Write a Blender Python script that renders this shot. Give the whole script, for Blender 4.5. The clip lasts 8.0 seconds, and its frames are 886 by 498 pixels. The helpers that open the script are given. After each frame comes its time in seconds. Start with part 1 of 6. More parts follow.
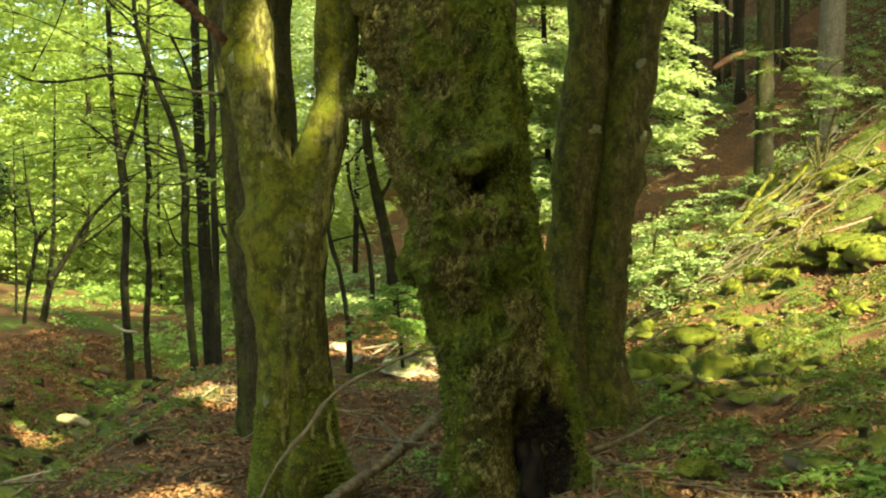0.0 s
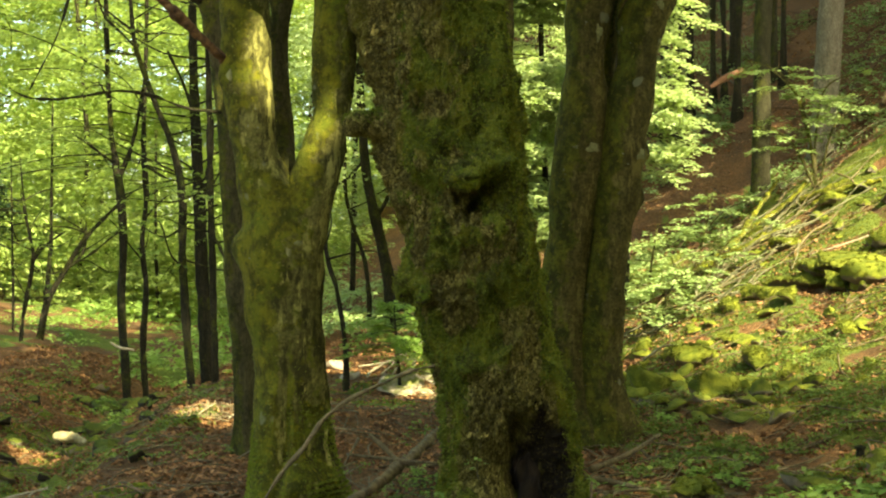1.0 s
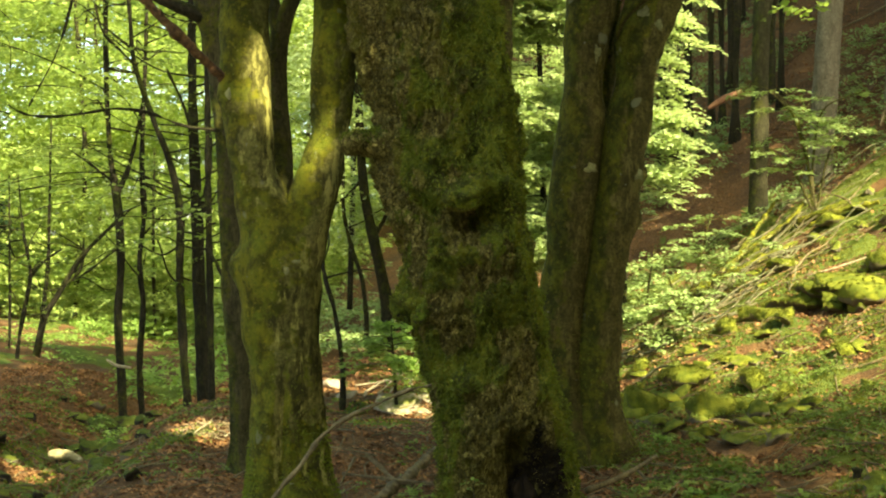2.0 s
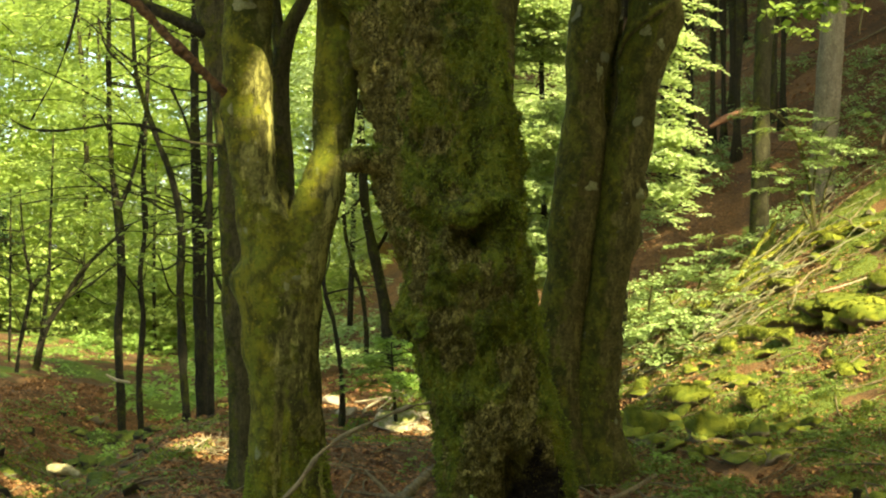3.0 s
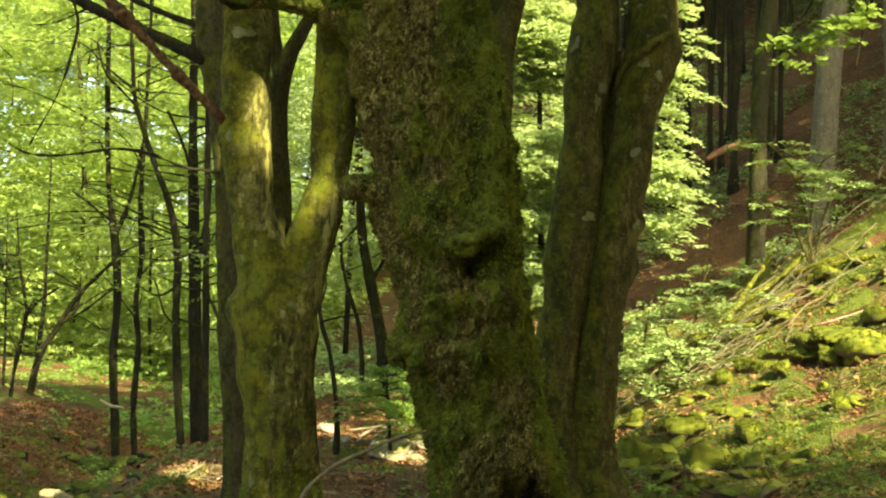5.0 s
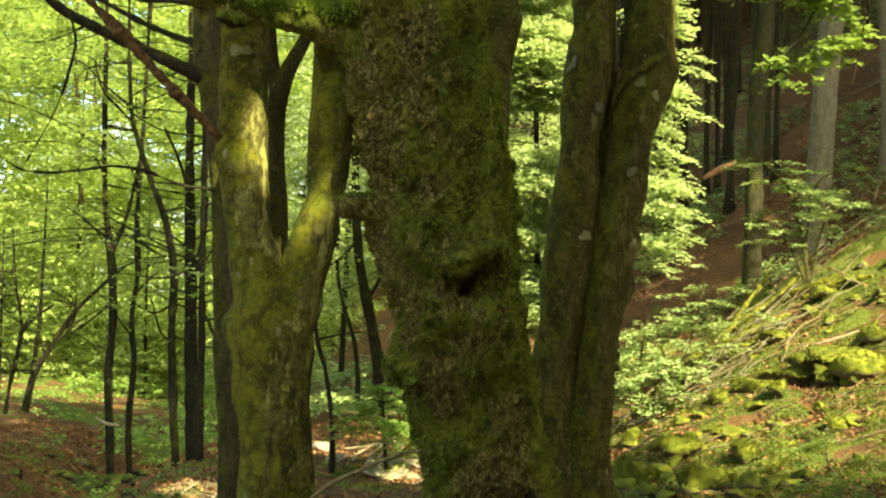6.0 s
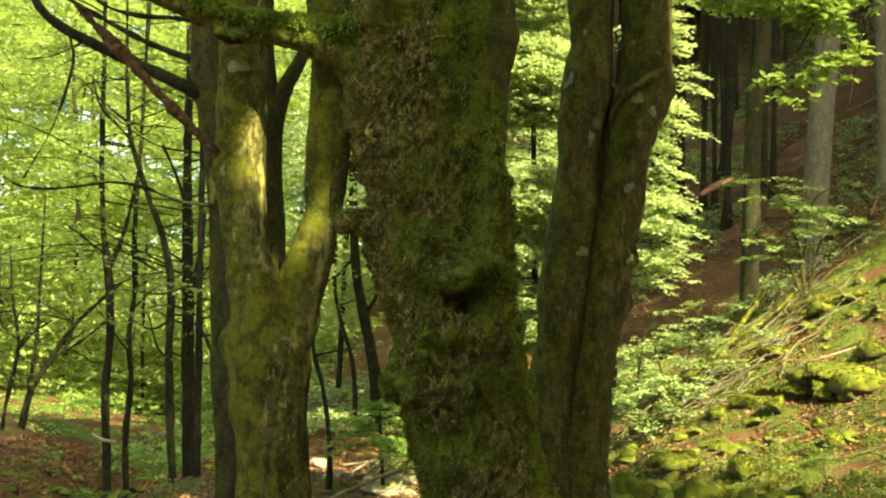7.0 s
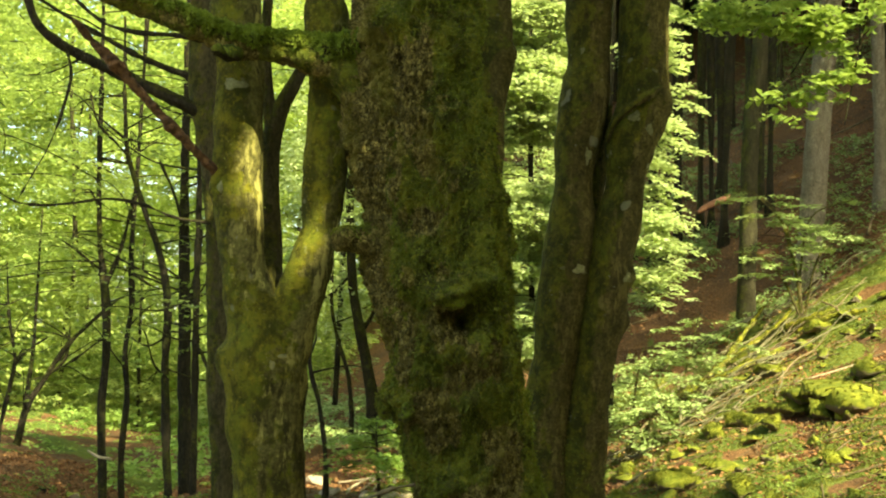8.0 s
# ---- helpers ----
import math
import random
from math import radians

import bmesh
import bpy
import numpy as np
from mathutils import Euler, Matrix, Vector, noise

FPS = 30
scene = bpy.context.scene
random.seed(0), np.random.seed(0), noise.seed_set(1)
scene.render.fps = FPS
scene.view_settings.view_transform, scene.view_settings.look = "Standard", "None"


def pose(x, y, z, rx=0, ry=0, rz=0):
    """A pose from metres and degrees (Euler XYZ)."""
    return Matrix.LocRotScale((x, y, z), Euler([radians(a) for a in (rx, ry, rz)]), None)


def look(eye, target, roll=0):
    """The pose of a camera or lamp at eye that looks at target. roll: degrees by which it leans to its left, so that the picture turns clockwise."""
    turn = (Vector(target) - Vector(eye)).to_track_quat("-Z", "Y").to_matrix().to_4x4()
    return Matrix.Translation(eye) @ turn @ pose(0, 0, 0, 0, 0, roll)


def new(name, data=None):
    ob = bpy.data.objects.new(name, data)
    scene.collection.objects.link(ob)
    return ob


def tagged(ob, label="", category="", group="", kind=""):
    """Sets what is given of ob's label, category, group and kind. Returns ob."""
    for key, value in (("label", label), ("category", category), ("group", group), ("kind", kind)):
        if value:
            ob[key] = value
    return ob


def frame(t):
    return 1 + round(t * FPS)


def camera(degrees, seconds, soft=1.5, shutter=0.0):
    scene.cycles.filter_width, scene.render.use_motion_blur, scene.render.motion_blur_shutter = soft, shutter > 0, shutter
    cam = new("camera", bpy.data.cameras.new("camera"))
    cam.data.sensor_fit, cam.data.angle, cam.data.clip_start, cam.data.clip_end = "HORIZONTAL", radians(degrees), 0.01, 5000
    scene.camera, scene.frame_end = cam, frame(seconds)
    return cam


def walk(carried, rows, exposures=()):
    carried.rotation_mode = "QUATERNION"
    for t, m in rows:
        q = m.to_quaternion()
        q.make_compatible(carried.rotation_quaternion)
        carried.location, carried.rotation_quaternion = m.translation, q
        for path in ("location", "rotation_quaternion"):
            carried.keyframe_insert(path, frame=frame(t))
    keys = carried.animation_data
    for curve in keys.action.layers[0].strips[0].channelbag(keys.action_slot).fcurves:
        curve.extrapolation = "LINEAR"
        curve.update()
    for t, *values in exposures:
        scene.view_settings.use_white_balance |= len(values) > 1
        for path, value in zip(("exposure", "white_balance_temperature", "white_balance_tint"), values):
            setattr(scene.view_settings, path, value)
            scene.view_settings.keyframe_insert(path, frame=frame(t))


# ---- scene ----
from mathutils.bvhtree import BVHTree
# ---------------------------------------------------------------- camera
cam = camera(35.0, 8.0, soft=2.1)
# seconds, degrees of tilt, lean and turn of a camera on a tripod head
TILTS = [
    (0.0, -1.400, 0.000, 0.000), (0.5, -1.064, -0.064, -0.038), (1.0, -0.680, -0.089, -0.111),
    (1.5, -0.290, -0.222, -0.179), (3.0, 0.797, -0.869, -0.181), (3.5, 1.059, -1.091, -0.161),
    (4.0, 1.358, -1.292, -0.179), (4.5, 1.637, -1.361, -0.245), (6.0, 2.716, -1.677, -0.490),
    (6.5, 3.069, -1.651, -0.536), (7.0, 3.371, -1.669, -0.593), (7.5, 3.693, -1.723, -0.656),
    (8.0, 4.073, -1.790, -0.726),
]
EYE, ARM = 1.6, 0.08
walk(cam, [(t, pose(0, -ARM, EYE, 90 + up, lean, turn) @ pose(0, 0, -ARM)) for t, up, lean, turn in TILTS],
     exposures=[(0.0, 2.58, 7500, -5.0), (3.0, 2.48, 7700, -4.0), (8.0, 2.43, 7700, -4.0)])

# ---------------------------------------------------------------- light
SUN_WAY = Vector((0.42, -0.60, 0.68)).normalized()
sun_data = bpy.data.lights.new("sun", "SUN")
sun_data.energy, sun_data.angle, sun_data.color = 4.1, radians(0.6), (1.0, 0.93, 0.8)
sun = new("sun", sun_data)
sun.matrix_world = look(SUN_WAY * 60, (0, 0, 0))
world = bpy.data.worlds.new("sky")
scene.world = world
world.use_nodes = True
sky = world.node_tree.nodes.new("ShaderNodeTexSky")
sky.sky_type, sky.sun_disc = "NISHITA", False
sky.sun_elevation = math.asin(SUN_WAY.z)
sky.sun_rotation = math.atan2(SUN_WAY.x, SUN_WAY.y)
sky.dust_density = 2.5
backing = world.node_tree.nodes["Background"]
backing.inputs["Strength"].default_value = 0.12
world.node_tree.links.new(sky.outputs[0], backing.inputs["Color"])

# ---------------------------------------------------------------- numeric helpers
rng = np.random.default_rng(7)


def vn(p, size=1.0, seed=0):
    """Smooth value noise, -1 to 1, of points (n, 3) at one size of grain."""
    q = np.asarray(p, float) / size + 37.3
    i = np.floor(q).astype(np.int64)
    f = q - i
    f = f * f * (3 - 2 * f)
    total = np.zeros(len(q))
    for a in (0, 1):
        for b in (0, 1):
            for c in (0, 1):
                h = (i[:, 0] + a) * 374761393 + (i[:, 1] + b) * 668265263 + (i[:, 2] + c) * 2147483647 + seed * 1274126177
                h = (h ^ (h >> 13)) * 1274126177 & 0xFFFFFFFF
                h = ((h ^ (h >> 16)) & 0xFFFF) / 32767.5 - 1
                total += h * (f[:, 0] if a else 1 - f[:, 0]) * (f[:, 1] if b else 1 - f[:, 1]) * (f[:, 2] if c else 1 - f[:, 2])
    return total


def cells(p, size, seed=0):
    """Cell noise: nearest and second distance, and a random value of the nearest cell."""
    q = np.asarray(p, float) / size + 91.7
    i = np.floor(q).astype(np.int64)
    f1, f2, val = np.full(len(q), 9.0), np.full(len(q), 9.0), np.zeros(len(q))
    for a in (-1, 0, 1):
        for b in (-1, 0, 1):
            for c in (-1, 0, 1):
                g = i + np.array([a, b, c])
                h = g[:, 0] * 374761393 + g[:, 1] * 668265263 + g[:, 2] * 2147483647 + seed * 1274126177
                h = (h ^ (h >> 13)) * 1274126177 & 0xFFFFFFFF
                h = h ^ (h >> 16)
                o = np.stack([h & 1023, (h >> 10) & 1023, (h >> 20) & 1023], 1) / 1023.0
                d = np.sqrt(((g + o - q) ** 2).sum(1))
                near = d < f1
                f2 = np.where(near, f1, np.minimum(f2, d))
                val = np.where(near, o[:, 0], val)
                f1 = np.where(near, d, f1)
    return f1, f2, val


def softplus(v, k=1.0):
    return np.logaddexp(0, np.asarray(v) / k) * k


def sigmoid(v):
    return 1 / (1 + np.exp(-np.clip(v, -40, 40)))


def mesh_of(name, verts, faces, smooth=True):
    """A mesh from arrays: points (n, 3), faces (m, 3) or (m, 4)."""
    me = bpy.data.meshes.new(name)
    verts, faces = np.asarray(verts, np.float32), np.asarray(faces, np.int32)
    k = faces.shape[1]
    me.vertices.add(len(verts))
    me.vertices.foreach_set("co", verts.ravel())
    me.loops.add(faces.size)
    me.loops.foreach_set("vertex_index", faces.ravel())
    me.polygons.add(len(faces))
    me.polygons.foreach_set("loop_start", np.arange(0, faces.size, k, dtype=np.int32))
    me.polygons.foreach_set("use_smooth", np.full(len(faces), smooth))
    me.update(calc_edges=True)
    return me


def piece(name, verts, faces, material, parent=None, label="", smooth=True):
    """One mesh object, alone or as a part of a thing."""
    me = mesh_of(name, verts, faces, smooth)
    me.materials.append(material)
    ob = new(name, me)
    if parent is not None:
        ob.parent = parent
    return tagged(ob, label)


def thing(name, label, category, at=(0, 0, 0), group="", kind=""):
    ob = new(name)
    ob.empty_display_size = 0.1
    return tagged(ob, label, category, group, kind)


# ---------------------------------------------------------------- materials
def material(name):
    m = bpy.data.materials.new(name)
    m.use_nodes = True
    t = m.node_tree
    return m, t, t.nodes["Principled BSDF"], t.nodes["Material Output"]


def node(t, kind, **inputs):
    n = t.nodes.new(kind)
    for key, value in inputs.items():
        s = n.inputs[key.replace("_", " ")]
        if isinstance(value, bpy.types.NodeSocket):
            t.links.new(value, s)
        else:
            s.default_value = value
    return n


def coords(t, scale=(1, 1, 1)):
    n = node(t, "ShaderNodeMapping", Vector=t.nodes.new("ShaderNodeTexCoord").outputs["Object"], Scale=scale)
    return n.outputs[0]


def grain(t, vec, scale, detail=4.0, rough=0.6):
    return node(t, "ShaderNodeTexNoise", Vector=vec, Scale=scale, Detail=detail, Roughness=rough).outputs["Fac"]


def ramp(t, fac, stops):
    n = t.nodes.new("ShaderNodeValToRGB")
    t.links.new(fac, n.inputs[0])
    e = n.color_ramp.elements
    while len(e) < len(stops):
        e.new(0.5)
    for s, (at, c) in zip(e, stops):
        s.position, s.color = at, (*c, 1) if len(c) == 3 else c
    return n.outputs[0]


def mix(t, fac, a, b):
    n = t.nodes.new("ShaderNodeMix")
    n.data_type = "RGBA"
    for s, v in ((n.inputs[0], fac), (n.inputs[6], a), (n.inputs[7], b)):
        if isinstance(v, bpy.types.NodeSocket):
            t.links.new(v, s)
        else:
            s.default_value = v if isinstance(v, float) else (*v, 1)
    return n.outputs[2]


def calc(t, op, a, b=0.0):
    n = t.nodes.new("ShaderNodeMath")
    n.operation = op
    for s, v in zip(n.inputs, (a, b)):
        if isinstance(v, bpy.types.NodeSocket):
            t.links.new(v, s)
        else:
            s.default_value = v
    return n.outputs[0]


def grey(v):
    return (v, v, v)


def normal_part(t, axis):
    n = node(t, "ShaderNodeSeparateXYZ", Vector=t.nodes.new("ShaderNodeNewGeometry").outputs["Normal"])
    return n.outputs[axis]


def relief(t, shader, height, strength, distance):
    b = node(t, "ShaderNodeBump", Height=height, Strength=strength, Distance=distance)
    t.links.new(b.outputs[0], shader.inputs["Normal"])


def bark(name, base, pale, moss, moss_amount, facing=0.0, fine=1.0, stretch=0.35, grown=False, lichen=0.0, blotch=0.0, flecks=0.7):
    """Bark with moss: base and pale bark in blotches, moss in patches and on what faces up."""
    m, t, s, _ = material(name)
    v = coords(t)
    tall = coords(t, (1, 1, stretch))
    big, mid, small = grain(t, v, 2.6 * fine, 5), grain(t, tall, 14 * fine, 5), grain(t, tall, 60 * fine, 4, 0.7)
    wood = mix(t, ramp(t, mid, [(0.36, grey(0)), (0.66, grey(1))]), base, pale)
    wood = mix(t, ramp(t, small, [(0.35, grey(0.75)), (0.62, grey(0))]), wood, tuple(0.35 * c for c in base))
    if blotch:
        wood = mix(t, ramp(t, grain(t, coords(t, (1, 1, 0.35)), 7.0, 6, 0.68), [(0.5, grey(0)), (0.56, grey(blotch))]), wood, tuple(0.32 * c for c in base))
        wood = mix(t, ramp(t, grain(t, coords(t, (1.3, 1.3, 0.4)), 8.0, 6, 0.68), [(0.54, grey(0)), (0.59, grey(blotch))]), wood, tuple(1.45 * c for c in pale))
    push = calc(t, "ADD", big, calc(t, "MULTIPLY", grain(t, v, 17 * fine, 5, 0.7), 0.7))
    push = calc(t, "ADD", push, calc(t, "MULTIPLY", normal_part(t, 2), 0.35))
    push = calc(t, "ADD", push, calc(t, "MULTIPLY", normal_part(t, 0), facing))
    cover = ramp(t, calc(t, "ADD", push, moss_amount - 0.85), [(0.45, grey(0)), (0.55, grey(1))])
    if grown:
        plate = node(t, "ShaderNodeTexVoronoi", Vector=coords(t, (1, 1, 0.62)), Scale=44.0)
        tone = node(t, "ShaderNodeSeparateColor", Color=plate.outputs["Color"])
        wood = mix(t, tone.outputs[0], tuple(0.55 * c for c in base), tuple(0.9 * c for c in pale))
        wood = mix(t, ramp(t, small, [(0.36, grey(0.6)), (0.54, grey(0))]), wood, tuple(0.4 * c for c in base))
        bend = mix(t, 0.035, coords(t, (1, 1, 0.62)), node(t, "ShaderNodeTexNoise", Vector=v, Scale=22.0).outputs["Color"])
        crack = t.nodes.new("ShaderNodeTexVoronoi")
        crack.feature = "DISTANCE_TO_EDGE"
        t.links.new(bend, crack.inputs["Vector"])
        crack.inputs["Scale"].default_value = 40.0
        gap = ramp(t, calc(t, "MULTIPLY", crack.outputs["Distance"], 3.0), [(0.05, grey(0)), (0.3, grey(1))])
        wood = mix(t, gap, tuple(0.36 * c for c in base), wood)
        wood = mix(t, ramp(t, grain(t, coords(t, (1, 1, 0.5)), 21, 5, 0.75), [(0.36, grey(0.75)), (0.45, grey(0))]), wood, tuple(0.16 * c for c in base))
        wood = mix(t, ramp(t, grain(t, coords(t, (1, 1, 0.4)), 5, 4, 0.6), [(0.52, grey(0)), (0.62, grey(0.6))]), wood, (moss[0] * 1.3, moss[1] * 1.0, moss[2]))
        a = t.nodes.new("ShaderNodeAttribute")
        a.attribute_name = "moss"
        cover = ramp(t, calc(t, "ADD", a.outputs["Fac"], calc(t, "MULTIPLY", calc(t, "SUBTRACT", grain(t, v, 30, 5, 0.7), 0.5), 1.3)), [(0.35, grey(0)), (0.6, grey(1))])
    tuft = mix(t, grain(t, v, 55 * fine, 5, 0.75), tuple(0.45 * c for c in moss), tuple(1.6 * c for c in moss))
    tuft = mix(t, ramp(t, grain(t, v, 5, 3), [(0.4, grey(0)), (0.65, grey(0.6))]), tuft, (moss[0] * 1.7, moss[1] * 1.25, moss[2]))
    tuft = mix(t, ramp(t, grain(t, coords(t, (1, 1, 0.7)), 8.5, 5, 0.65), [(0.42, grey(0.85)), (0.56, grey(0))]), tuft, (moss[0] * 0.35, moss[1] * 0.32, moss[2] * 0.5))
    tuft = mix(t, ramp(t, grain(t, v, 24, 4, 0.7), [(0.55, grey(0)), (0.68, grey(0.7))]), tuft, (moss[0] * 2.2, moss[1] * 1.7, moss[2] * 1.4))
    tuft = mix(t, ramp(t, grain(t, v, 19, 5, 0.72), [(0.36, grey(0.65)), (0.46, grey(0))]), tuft, tuple(0.32 * c for c in moss))
    face = mix(t, cover, wood, tuft)
    if grown:
        # rotten wood of the hollow, with the cavity's shade put into its colour
        hollow_dark = t.nodes.new("ShaderNodeAttribute")
        hollow_dark.attribute_name = "rot_shade"
        rotten = ramp(t, calc(t, "ADD", hollow_dark.outputs["Fac"], calc(t, "MULTIPLY", calc(t, "SUBTRACT", grain(t, v, 24, 5, 0.7), 0.5), 0.7)), [(0.4, grey(0)), (0.6, grey(1))])
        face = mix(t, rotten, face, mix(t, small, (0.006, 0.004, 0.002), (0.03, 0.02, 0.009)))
    fleck = node(t, "ShaderNodeTexVoronoi", Vector=coords(t, (1, 1, 1.5)), Scale=46.0 * fine)
    face = mix(t, ramp(t, grain(t, v, 38 * fine, 6, 0.75), [(0.38, grey(0.5)), (0.48, grey(0))]), face, tuple(0.4 * c for c in base))
    face = mix(t, ramp(t, calc(t, "ADD", fleck.outputs["Distance"], calc(t, "MULTIPLY", grain(t, v, 7, 3), 0.5)), [(0.28, grey(flecks)), (0.4, grey(0))]), face, tuple(1.3 * c for c in pale))
    if lichen:
        face = mix(t, ramp(t, grain(t, v, 6.5, 2, 0.4), [(0.66 - lichen, grey(0)), (0.7 - lichen, grey(0.6))]), face, (0.3, 0.3, 0.17))
        face = mix(t, ramp(t, grain(t, v, 34, 2, 0.4), [(0.7 - lichen, grey(0)), (0.73 - lichen, grey(0.7))]), face, (0.3, 0.3, 0.2))
    t.links.new(face, s.inputs["Base Color"])
    s.inputs["Roughness"].default_value = 0.95
    s.inputs["Specular IOR Level"].default_value = 0.15
    height = calc(t, "ADD", calc(t, "MULTIPLY", mid, 0.8), calc(t, "MULTIPLY", grain(t, v, 70 * fine, 6, 0.8), 1.3))
    if grown:
        height = calc(t, "ADD", height, calc(t, "MULTIPLY", gap, 0.9))
    relief(t, s, height, 1.0, 0.03)
    return m


def leaf(name, dark, light, through_share=0.5, gloss=0.6):
    """Thin leaves: each leaf its own green, light passing through."""
    m, t, s, out = material(name)
    tone = t.nodes.new("ShaderNodeNewGeometry").outputs["Random Per Island"]
    colour = mix(t, tone, dark, light)
    patch = grain(t, coords(t), 0.9, 2)
    colour = mix(t, ramp(t, patch, [(0.4, grey(0)), (0.7, grey(0.45))]), colour, tuple(0.6 * c for c in dark))
    t.links.new(colour, s.inputs["Base Color"])
    s.inputs["Roughness"].default_value = gloss
    s.inputs["Specular IOR Level"].default_value = 0.22
    thin = node(t, "ShaderNodeBsdfTranslucent", Color=mix(t, 0.5, colour, (light[0] * 1.15, light[1] * 1.15, light[2] * 0.8)))
    both = node(t, "ShaderNodeMixShader", Fac=through_share)
    t.links.new(s.outputs[0], both.inputs[1])
    t.links.new(thin.outputs[0], both.inputs[2])
    t.links.new(both.outputs[0], out.inputs["Surface"])
    return m


def plain(name, a, b, scale=20.0, rough=0.85, bump=0.5, stretch=(1, 1, 1), island=False):
    m, t, s, _ = material(name)
    v = coords(t, stretch)
    g = grain(t, v, scale, 5, 0.65)
    colour = mix(t, ramp(t, g, [(0.32, grey(0)), (0.68, grey(1))]), a, b)
    if island:
        tone = t.nodes.new("ShaderNodeNewGeometry").outputs["Random Per Island"]
        colour = mix(t, calc(t, "MULTIPLY", tone, 0.95), colour, tuple(0.3 * c for c in a))
    t.links.new(colour, s.inputs["Base Color"])
    s.inputs["Roughness"].default_value = rough
    s.inputs["Specular IOR Level"].default_value = 0.25
    relief(t, s, grain(t, v, scale * 2.5, 4, 0.7), bump, 0.01)
    return m


def mossy_stone(name, stone, moss, amount):
    m, t, s, _ = material(name)
    v = coords(t)
    up = calc(t, "ADD", normal_part(t, 2), calc(t, "MULTIPLY", calc(t, "SUBTRACT", grain(t, v, 9, 5), 0.5), 1.2))
    cover = ramp(t, calc(t, "ADD", up, amount), [(0.42, grey(0)), (0.62, grey(1))])
    rock = mix(t, grain(t, v, 22, 5, 0.7), tuple(0.5 * c for c in stone), tuple(1.4 * c for c in stone))
    tuft = mix(t, grain(t, v, 70, 5, 0.75), tuple(0.5 * c for c in moss), tuple(1.5 * c for c in moss))
    tuft = mix(t, ramp(t, grain(t, v, 9, 4), [(0.4, grey(0.8)), (0.6, grey(0))]), tuft, (moss[0] * 0.4, moss[1] * 0.5, moss[2] * 0.5))
    t.links.new(mix(t, cover, rock, tuft), s.inputs["Base Color"])
    s.inputs["Roughness"].default_value = 0.95
    s.inputs["Specular IOR Level"].default_value = 0.15
    relief(t, s, grain(t, v, 80, 5, 0.75), 0.8, 0.015)
    return m


def ground_cover():
    """Leaf litter, bare soil and moss in drifts over the one sheet of ground."""
    m, t, s, _ = material("forest_floor")
    v = coords(t)
    litter = mix(t, ramp(t, grain(t, v, 26, 5, 0.7), [(0.35, grey(0)), (0.66, grey(1))]), (0.085, 0.043, 0.015), (0.24, 0.125, 0.045))
    litter = mix(t, ramp(t, grain(t, v, 1.1, 4), [(0.45, grey(0)), (0.65, grey(0.55))]), litter, (0.045, 0.032, 0.018))
    moss = mix(t, grain(t, v, 45, 5, 0.75), (0.045, 0.075, 0.014), (0.14, 0.18, 0.03))
    tuft = mix(t, ramp(t, grain(t, v, 3, 4), [(0.42, grey(0)), (0.62, grey(1))]), moss, (0.17, 0.18, 0.026))
    moss = mix(t, 0.6, moss, tuft)
    push = calc(t, "ADD", moss_share(t), calc(t, "MULTIPLY", calc(t, "SUBTRACT", grain(t, v, 14, 5, 0.7), 0.5), 0.9))
    cover = ramp(t, push, [(0.35, grey(0)), (0.55, grey(1))])
    t.links.new(mix(t, cover, litter, moss), s.inputs["Base Color"])
    s.inputs["Roughness"].default_value = 0.95
    s.inputs["Specular IOR Level"].default_value = 0.15
    relief(t, s, calc(t, "ADD", grain(t, v, 30, 5, 0.7), grain(t, v, 90, 3)), 1.0, 0.03)
    return m


def moss_share(t):
    a = t.nodes.new("ShaderNodeAttribute")
    a.attribute_name = "moss"
    return a.outputs["Fac"]


OLD_BARK = bark("mossy_old_bark", (0.28, 0.228, 0.05), (0.55, 0.46, 0.125), (0.185, 0.225, 0.024), 0.42, grown=True)
BEECH_BARK = bark("mossy_beech_bark", (0.16, 0.145, 0.032), (0.31, 0.28, 0.075), (0.15, 0.165, 0.014), 0.57, facing=-0.25, fine=0.6, stretch=1.0, lichen=-0.05, blotch=0.95, flecks=0.5)
TWIN_BARK = bark("brown_beech_bark", (0.1, 0.08, 0.017), (0.2, 0.165, 0.042), (0.11, 0.122, 0.013), 0.5, facing=-0.35, fine=0.7, stretch=1.1, lichen=-0.045, blotch=0.45, flecks=0.45)
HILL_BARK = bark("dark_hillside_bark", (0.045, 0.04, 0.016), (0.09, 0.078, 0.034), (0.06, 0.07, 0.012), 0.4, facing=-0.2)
# two darker barks for stems behind, their shade put into the colour
SHADE_BARK = bark("shade_tinted_brown_bark", (0.04, 0.032, 0.016), (0.085, 0.07, 0.036), (0.055, 0.06, 0.01), 0.36)
MID_BARK = bark("shade_tinted_bark", (0.095, 0.078, 0.028), (0.17, 0.14, 0.052), (0.1, 0.108, 0.014), 0.46, facing=-0.25)
# darkest bark copy, with the shade of the background woods in its colour
DARK_BARK = bark("shade_dark_bark", (0.026, 0.022, 0.01), (0.058, 0.047, 0.022), (0.05, 0.058, 0.01), 0.42)
GREY_BARK = bark("grey_bark", (0.21, 0.175, 0.105), (0.33, 0.285, 0.18), (0.14, 0.15, 0.04), 0.24)
MOSS = bark("thick_moss", (0.06, 0.05, 0.02), (0.09, 0.08, 0.03), (0.18, 0.25, 0.022), 0.72)
# rotten wood blackened so that the hollow looks deep and shaded
ROTTEN = plain("shade_black_rotten_wood", (0.003, 0.0022, 0.001), (0.022, 0.0135, 0.005), 26, rough=1.0, stretch=(1, 1, 0.3))
BRANCH_WOOD = plain("tan_branch_wood", (0.06, 0.046, 0.02), (0.21, 0.16, 0.07), 22)
